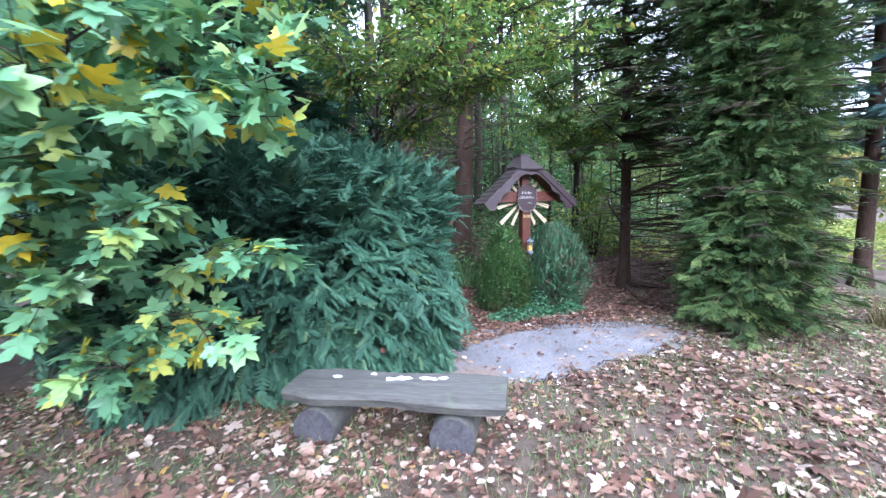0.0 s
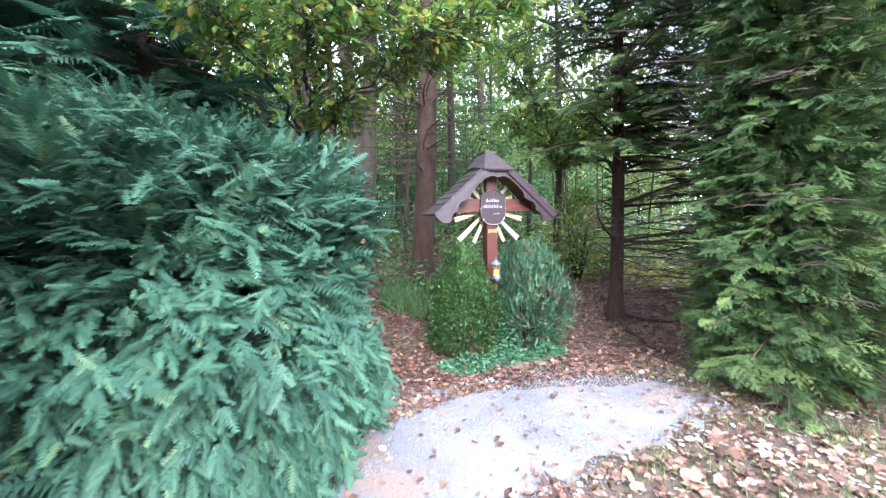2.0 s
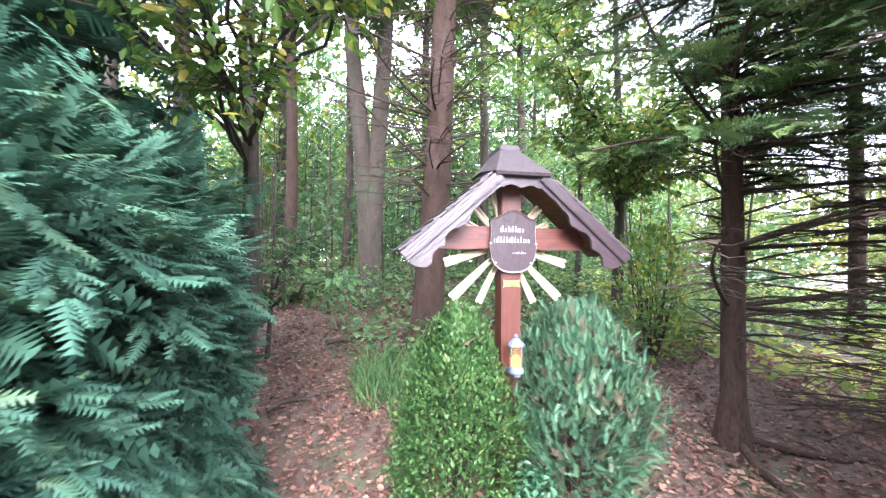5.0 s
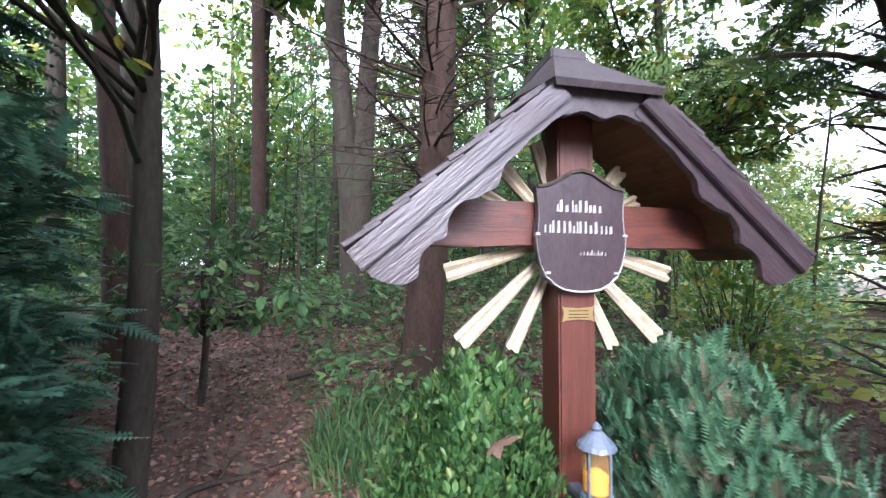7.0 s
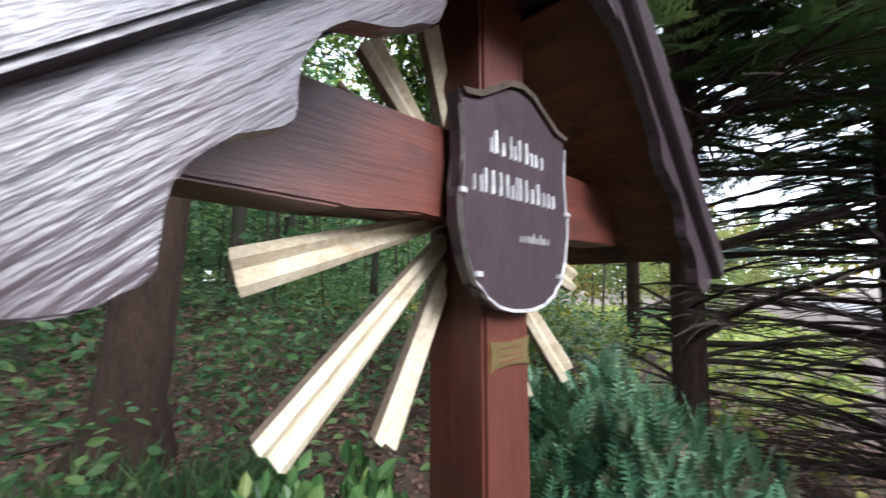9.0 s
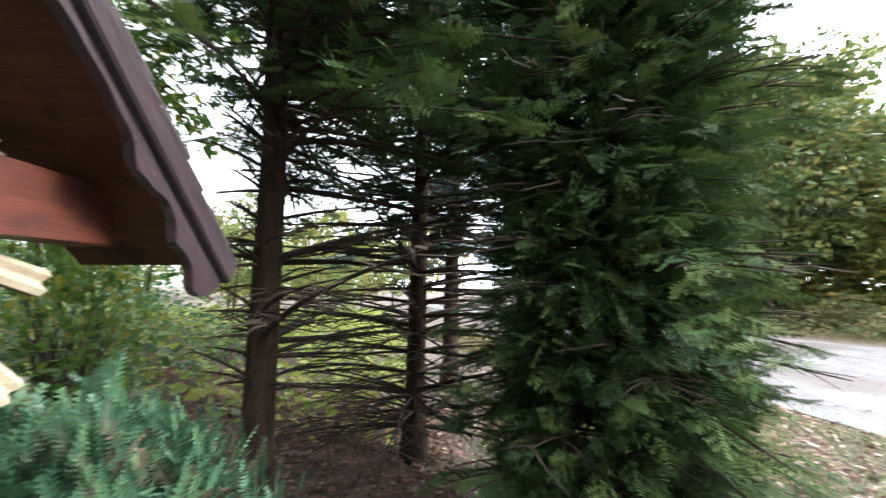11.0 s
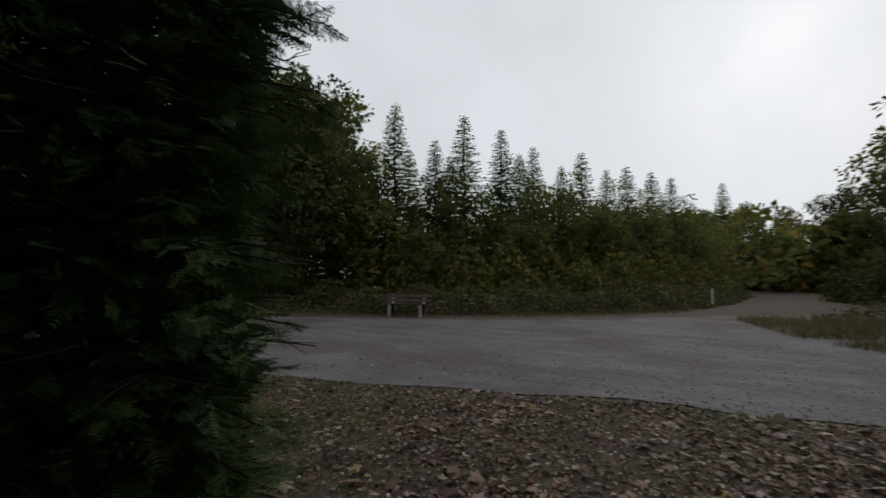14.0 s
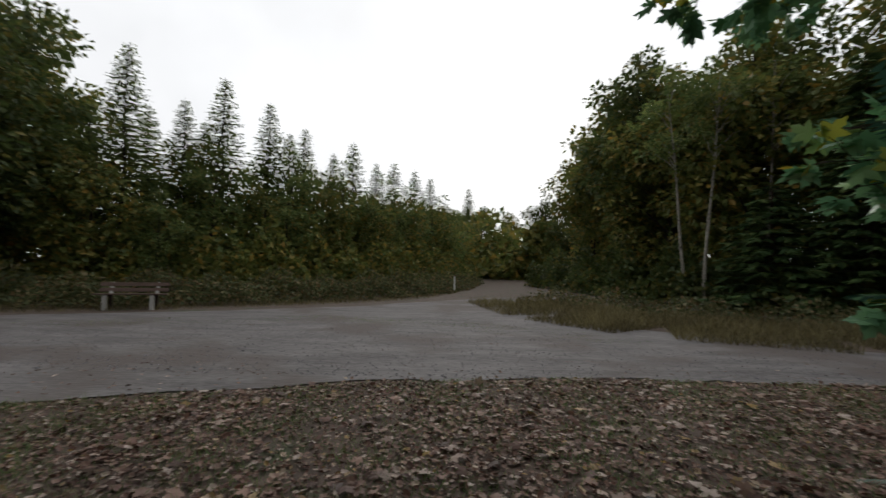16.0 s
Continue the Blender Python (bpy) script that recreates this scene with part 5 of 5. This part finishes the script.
park_bench()
marker = tagged(empty("marker_post", (-1.2, -26.5, 0)), "short white marker post at the track", "marker post")
part("post", box(-0.05, 0.05, -0.05, 0.05, -0.05, 0.95, 0.01), M_WHITE, marker)
part("cap", box(-0.07, 0.07, -0.07, 0.07, 0.95, 1.02, 0.01), M_SOFFIT, marker)


def larch(x, y, h):
    return conifer("larch_tree", "slender larch with thin yellow-green crown", x, y, h, 0.11, 0.8, 2.25, 0.10, M_LARCH, 0.22, 8, 34, 0.26, 0.10, (0.008, 0), bark=M_GREYBARK, category="larch tree", template=CLUMP)


larches = [larch(14.2, -19.9, 11.8), larch(11.3, -23.0, 11.5), larch(6.2, -31.3, 10.6)]
rt = random.Random(21)
for x, y, s in ((12.6, -21.6, 0.83), (10.2, -25.8, 0.98), (9.4, -27.2, 0.86), (8.6, -27.6, 0.9), (4.0, -37.0, 1.0), (2.4, -39.0, 0.98), (1.0, -41, 0.86), (13.0, -24, 0.9), (7.4, -30, 0.8), (5.2, -35, 0.85), (-0.6, -46, 0.8), (15.5, -23, 0.95), (-3.5, -62, 1.15), (2.0, -45, 0.8), (16.5, -20.5, 0.86)):
    copy_thing(larches[rt.randrange(3)], pose(x, y, 0, 0, 0, rt.uniform(0, 360)) @ Matrix.Scale(s, 4))

# broad young trees between the larches
young = [broadleaf("young_tree", "young broadleaf tree turning yellow-green", 12.2, -20.6, 6.6, 0.07, 3.6, 1.7, 3.0, 2600, 0.19, M_LARCH, M_GREYBARK, CLUMP, 8, (0, 0), 40),
         broadleaf("young_tree", "young broadleaf tree with brownish autumn leaves", 9.2, -23.4, 6.2, 0.07, 3.2, 1.8, 2.8, 2600, 0.19, M_AUTUMN, M_GREYBARK, CLUMP, 8, (0, 0), 40)]
for k, (x, y, s) in enumerate(((10.8, -21.4, 0.95), (14.0, -18.0, 0.95), (8.2, -25.0, 1.05), (6.9, -26.4, 0.95), (6.4, -28.6, 1.1), (5.0, -29.8, 1.0), (4.4, -32.4, 1.1), (3.0, -34.0, 1.1), (2.4, -36.4, 1.1), (0.6, -38.2, 1.1), (-0.4, -41, 1.1), (12.6, -22.6, 1.2), (9.8, -26.4, 1.2), (7.6, -29.4, 1.25), (15.6, -19.6, 1.15), (3.8, -30.6, 0.7), (7.8, -23.2, 0.7), (-1.4, -45, 1.1), (11.6, -18.6, 0.6))):
    copy_thing(young[k % 2], pose(x, y, 0, 0, 0, rt.uniform(0, 360)) @ Matrix.Scale(1.14 * s, 4))

for k, (x, y, s) in enumerate(((9.5, 3.6, 0.5), (12, 5.5, 0.7), (14.5, 2.6, 0.5), (18, 5, 0.8), (10.5, 8, 0.8), (22, 3.4, 0.7), (7.6, 6, 0.5), (27, 6, 0.9), (33, 3, 1.0), (38, 8, 1.1), (30, 9, 1.0))):
    copy_thing(young[k % 2], pose(x, y, float(gz(x, y)), 0, 0, rt.uniform(0, 360)) @ Matrix.Scale(s, 4))

# tall dark trees at both ends of the view, with two birches
tall = [broadleaf("oak_tree", "tall dense dark green tree with yellowing top", 18.6, -17.2, 14.3, 0.26, 7.3, 3.5, 6.7, 10500, 0.31, M_DARKTREE, M_GREYBARK, CLUMP, 10, (0, 0), 80),
        broadleaf("oak_tree", "tall dense tree with autumn tinted leaves", -13.0, -24.0, 13.0, 0.24, 6.8, 3.3, 6.0, 10500, 0.31, M_AUTUMN, M_GREYBARK, CLUMP, 10, (0, 0), 80)]
for k, (x, y, s) in enumerate(((16.6, -14.2, 0.86), (21.4, -13.6, 1.05), (23.5, -17.5, 1.1), (27.0, -11.0, 1.0), (-13.4, -31.0, 1.16), (-12.9, -27.0, 1.10), (-14.4, -19.6, 1.0), (-17.0, -22.0, 1.1), (-17.8, -16.6, 0.98), (-20.4, -12.4, 1.0), (-16.2, -27, 1.1), (-22.0, -18.4, 1.1), (-12.4, -35, 1.0), (-25, -10.6, 1.0), (-14.5, -38.0, 0.9), (31, -9, 1.1), (20, -20.5, 1.1), (-6, -70, 0.85), (-10, -66, 0.8), (-1.5, -74, 0.85), (3, -71, 0.85), (-14, -61, 0.85), (0.5, -66, 0.75), (-17, -54, 0.9), (7, -66, 0.9), (-4, -78, 0.9))):
    copy_thing(tall[(k + (k > 3)) % 2], pose(x, y, 0, 0, 0, rt.uniform(0, 360)) @ Matrix.Scale(s, 4))
for x, y, s, l in ((-11.15, -18.2, 10.4, 0.09), (-11.1, -19.2, 10.0, -0.08), (-13.6, -18.0, 11.0, 0.05)):
    broadleaf("birch_tree", "slim white-barked birch with a thin yellowing crown", x, y, s, 0.075, s * 0.80, 1.5, 2.6, 1700, 0.16, M_LARCH, M_BIRCH, CLUMP, 8, (-l, 0), 26, category="birch tree")
for x, y, h in ((-14.6, -14.8, 9), (-16.8, -13.2, 10), (-12.8, -16.6, 5), (-19.5, -11.2, 10)):
    conifer("dark_spruce", "dark spruce at the edge of the wood", x, y, h, 0.14, 0.5, 2.0, 1.0, M_SPRUCE, 0.30, 8, 34, 0.42, 0.25, template=LOWSPRAY)


def far_woods():
    at, sz = [], []
    for k in range(150):
        a, d = rng.uniform(0, 6.283), rng.uniform(52, 95)
        x, y = d * math.cos(a), d * math.sin(a)
        if y > -20 and abs(x) < 30 and d < 40:
            continue
        h, r, n = rng.uniform(9, 13), rng.uniform(2.6, 4.5), 420
        p = sphere_dirs(n) * rng.uniform(0.5, 1, (n, 1)) ** 0.4
        p = p * [r, r, h * 0.5] * (1 - 0.35 * np.clip(p[:, 2:3], 0, 1)) + [x, y, h * 0.52]
        at.append(p)
        sz.append(np.full(n, 0.85) * rng.uniform(0.6, 1.3, n))
    at = np.concatenate(at)
    ob = mesh_object("far_woods", *scatter(CLUMP, at, rng.normal(size=at.shape), rng.normal(size=at.shape), np.concatenate(sz)), M_AUTUMN)
    tagged(ob, "far woods closing the view on all sides", "woods", kind="stuff")


far_woods()


def verge(name, label, n, curve, width, height, size, mat, template, lean=0.3):
    """Growth along a line: a belt of leaves or blades that follows it."""
    c = np.asarray(curve, float)
    q = rng.uniform(0, len(c) - 1.001, n)
    i = q.astype(int)
    f = (q - i)[:, None]
    base = c[i] * (1 - f) + c[i + 1] * f
    dv = unit(c[i + 1] - c[i])
    off = rng.uniform(-1, 1, n) * width
    x, y = base[:, 0] - dv[:, 1] * off, base[:, 1] + dv[:, 0] * off
    hump = (0.55 + 0.45 * np.sin(1.3 * x + 0.7 * y) * np.cos(0.9 * x - 1.7 * y)) * np.sqrt(np.clip(1 - (off / width) ** 2, 0.05, 1))
    up = template is BLADE
    z = gz(x, y) + (0 if up else height * hump * rng.uniform(0.05, 1, n) ** 0.7)
    d = np.stack([rng.normal(0, lean, n), rng.normal(0, lean, n), np.ones(n)], -1) if up else rng.normal(0, 1, (n, 3))
    s = height * rng.uniform(0.4, 1.1, n) * (0.5 + 0.5 * hump) if up else size * rng.uniform(0.6, 1.3, n)
    ob = mesh_object(name, *scatter(template, np.stack([x, y, z + 0 * x], -1), d, rng.normal(0, 1, (n, 3)) * [1, 1, 0.2] + [0, 0, 0.0 if up else 0.8], s, 0.2), mat)
    return tagged(ob, label, "verge", kind="stuff")


verge("bramble_bank", "tangled bramble bank with reddish leaves behind the park bench", 30000, [(24, -11.5), (16, -14.2), (12, -15.4), (9.5, -16.2), (6.5, -18.4), (3.5, -21.0), (1.2, -24.5), (-0.6, -30), (-2.4, -42)], 1.9, 1.45, 0.15, M_BRAMBLE, CLUMP)
verge("thicket", "dense dark thicket under the young trees", 34000, [(26, -14), (18, -17), (13.5, -18.6), (10, -20.6), (7.5, -23), (5, -26.5), (2.6, -31), (0.4, -37), (-1.6, -46)], 2.6, 4.2, 0.3, M_AUTUMN, CLUMP)
verge("wood_edge", "dense dark shrubs at the edge of the wood", 36000, [(-9.6, -38), (-11.0, -28), (-12.2, -20.4), (-14.4, -16.6), (-18, -13.6), (-26, -11.4)], 2.2, 3.6, 0.3, M_DARKTREE, CLUMP)
verge("far_thicket", "far dark woodland edge at the end of the track", 9000, [(-26, -52), (-14, -58), (-5, -62), (3, -62), (12, -60)], 3.5, 9.0, 1.0, M_AUTUMN, CLUMP)
verge("road_crown_grass", "thin grass growing on the gravel", 13000, [(-5.0, -9.6), (-1.5, -11.6), (2, -12.6), (6, -11.6), (11, -9.6)], 0.8, 0.07, 0.3, M_GRASS, BLADE, 0.6)
verge("verge_grass", "yellowed grass strip along the far road edge", 9000, [(24, -9.2), (16, -11.6), (11.6, -13.2), (8, -14.9), (4.5, -17.2), (1.2, -20.4), (-0.6, -26)], 0.9, 0.28, 0.3, M_DRY, BLADE)
verge("tall_grass", "tall dry grass and weeds on the verge", 24000, [(-3.9, -19.5), (-4.9, -14.5), (-6.6, -12.2), (-9.4, -11.0), (-14, -10.6), (-24, -10.4)], 2.4, 0.52, 0.5, M_DRY, BLADE, 0.5)
verge("verge_weeds", "green weeds among the dry grass", 6000, [(-5.6, -22), (-7.2, -16.0), (-9.6, -13.8), (-14, -12.6), (-24, -12.0)], 1.6, 0.95, 0.13, M_BRAMBLE, CLUMP)
verge("lawn_edge_grass", "tall pale grass at the lawn edge", 9000, [(3.2, -3.0), (5.5, -2.9), (9, -2.2), (14, -0.5)], 0.8, 0.45, 0.4, M_DRY, BLADE)


# ---- fallen leaves, grass and stones ----
def on_road(x, y):
    edge = np.interp(x, [-45, -14, -6.6, -2.5, 0.2, 4.3, 12, 28], [-5.6, -6.4, -6.7, -6.75, -6.35, -5.1, -4.2, -0.3])
    return y < edge + 0.02


def in_patch(x, y, grow=1.0):
    return ((x + 0.45) / 1.5) ** 2 + ((y + 1.62 - 0.12 * (x + 0.45)) / (0.60 * grow)) ** 2 < 1


def litter(name, label, n, region, size, mat, template, keep, flat=0.35, lift=0.012):
    x, y = rng.uniform(region[0], region[1], n), rng.uniform(region[2], region[3], n)
    ok = keep(x, y)
    x, y = x[ok], y[ok]
    n = len(x)
    d = rng.normal(0, 1, (n, 3)) * [1, 1, 0.18]
    ob = mesh_object(name, *scatter(template, np.stack([x, y, level(x, y) + lift + rng.uniform(0, 0.02, n)], -1), d, np.tile([0, 0, 1.0], (n, 1)), size * rng.uniform(0.55, 1.3, n), flat), mat)
    return tagged(ob, label, "fallen leaves", kind="stuff")


def thin(x, y, f):
    return rng.uniform(0, 1, len(x)) < f


lawn = lambda x, y: ~on_road(x, y) & ~in_patch(x, y, 1.05) & (y < -0.2 - 0.12 * x)
litter("fallen_leaves", "pale brown fallen leaves strewn over the lawn", 34000, (-7.5, 5.0, -6.9, -0.6), 0.058, M_LITTER, CURL, lambda x, y: lawn(x, y) & thin(x, y, 0.55 + 0.45 * np.sin(2.1 * x + 1.2) * np.sin(1.7 * y + 0.5)))
litter("fallen_maple_leaves", "large pale fallen maple leaves near the bench", 700, (-5.0, 2.0, -6.7, -2.3), 0.10, M_LITTER, MAPLE, lawn, 0.3, 0.02)
litter("gravel_leaves", "scattered leaves on the gravel", 330, (-2.0, 1.2, -2.5, -0.5), 0.05, M_LITTER, CURL, lambda x, y: in_patch(x, y))
litter("forest_litter", "reddish brown leaf litter on the forest path", 56000, (-4.0, 4.5, -1.3, 6.5), 0.046, M_BROWN, CURL, lambda x, y: ~in_patch(x, y, 1.0) & (y > -1.2 + 0.1 * x))
litter("far_litter", "dead leaves deeper in the wood", 12000, (-12, 10, 5, 16), 0.14, M_BROWN, CURL, lambda x, y: y > 4)
litter("road_edge_leaves", "leaves and stones along the road edge", 700, (-7, 5, -8.2, -5.4), 0.05, M_LITTER, CURL, lambda x, y: on_road(x, y) & thin(x, y, np.clip((y + 8.0) / 2.2, 0, 1) ** 2), 0.3, 0.02)


def grass(name, label, n, region, height, keep, mat):
    x, y = rng.uniform(region[0], region[1], n), rng.uniform(region[2], region[3], n)
    tuft = np.sin(4.1 * x + 2 * np.sin(3 * y)) * np.sin(3.7 * y + 1.0)
    ok = keep(x, y) & (rng.uniform(-1.1, 1.2, n) < tuft)
    x, y = x[ok], y[ok]
    n = len(x)
    d = np.stack([rng.normal(0, 0.5, n), rng.normal(0, 0.5, n), np.ones(n)], -1)
    ob = mesh_object(name, *scatter(BLADE, np.stack([x, y, level(x, y) - 0.005], -1), d, rng.normal(0, 1, (n, 3)), height * rng.uniform(0.5, 1.3, n), 0.1), mat)
    return tagged(ob, label, "grass", kind="stuff")


litter("small_leaves", "small brown leaves trodden into the lawn", 60000, (-7.5, 5.0, -6.9, -0.9), 0.042, M_LITTER, OVAL, lambda x, y: lawn(x, y) & thin(x, y, 0.75), 0.5, 0.004)
grass("lawn_grass", "short uneven green grass between the leaves", 140000, (-7.5, 6.5, -6.9, -1.0), 0.075, lawn, M_GRASS)
grass("far_lawn_grass", "thin green lawn grass beside the spruces", 24000, (2.0, 16, -5.4, -1.0), 0.10, lambda x, y: ~on_road(x, y), M_GRASS)
grass("sedge_tufts", "long grassy tufts at the foot of the tall spruce", 4000, (-0.95, 0.55, 0.9, 2.6), 0.27, lambda x, y: np.hypot(x + 0.2, y - 1.8) < 0.8, M_UNDER)


def stones():
    n = 30000
    x, y = rng.uniform(-2.2, 1.6, n), rng.uniform(-2.7, -0.2, n)
    off = ((x + 0.45) / 1.5) ** 2 + ((y + 1.50 - 0.12 * (x + 0.45)) / 0.72) ** 2
    ok = rng.uniform(0.75, 1.75, n) > off
    x, y = x[ok], y[ok]
    tv = np.array([(0.5, 0, 0), (-0.25, 0.43, 0), (-0.25, -0.43, 0), (0.1, 0.05, 0.45)])
    tf = np.array([[0, 1, 3], [1, 2, 3], [2, 0, 3]])
    p = np.stack([x, y, level(x, y) + 0.010], -1)
    ob = mesh_object("gravel_stones", *scatter((tv, tf), p, rng.normal(0, 1, (len(x), 3)) * [1, 1, 0.1], np.tile([0, 0, 1.0], (len(x), 1)), rng.uniform(0.008, 0.024, len(x)), 0.1), M_GRAVEL)
    tagged(ob, "loose pale gravel stones", "gravel", kind="stuff")


stones()


def road_stones():
    n = 5200
    x, y = rng.uniform(-9, 9, n), -6.6 - 6.5 * rng.uniform(0, 1, n) ** 1.6
    ok = on_road(x, y) & ((y > -9.0) | (x > -4))
    x, y = x[ok], y[ok]
    tv = np.array([(0.5, 0, 0), (-0.25, 0.43, 0), (-0.25, -0.43, 0), (0.1, 0.05, 0.40)])
    tf = np.array([[0, 1, 3], [1, 2, 3], [2, 0, 3]])
    ob = mesh_object("road_stones", *scatter((tv, tf), np.stack([x, y, np.full(len(x), 0.014)], -1), rng.normal(0, 1, (len(x), 3)) * [1, 1, 0.1], np.tile([0, 0, 1.0], (len(x), 1)), rng.uniform(0.015, 0.05, len(x)), 0.1), M_GRAVEL)
    tagged(ob, "loose stones on the gravel road", "stones", kind="stuff")


road_stones()
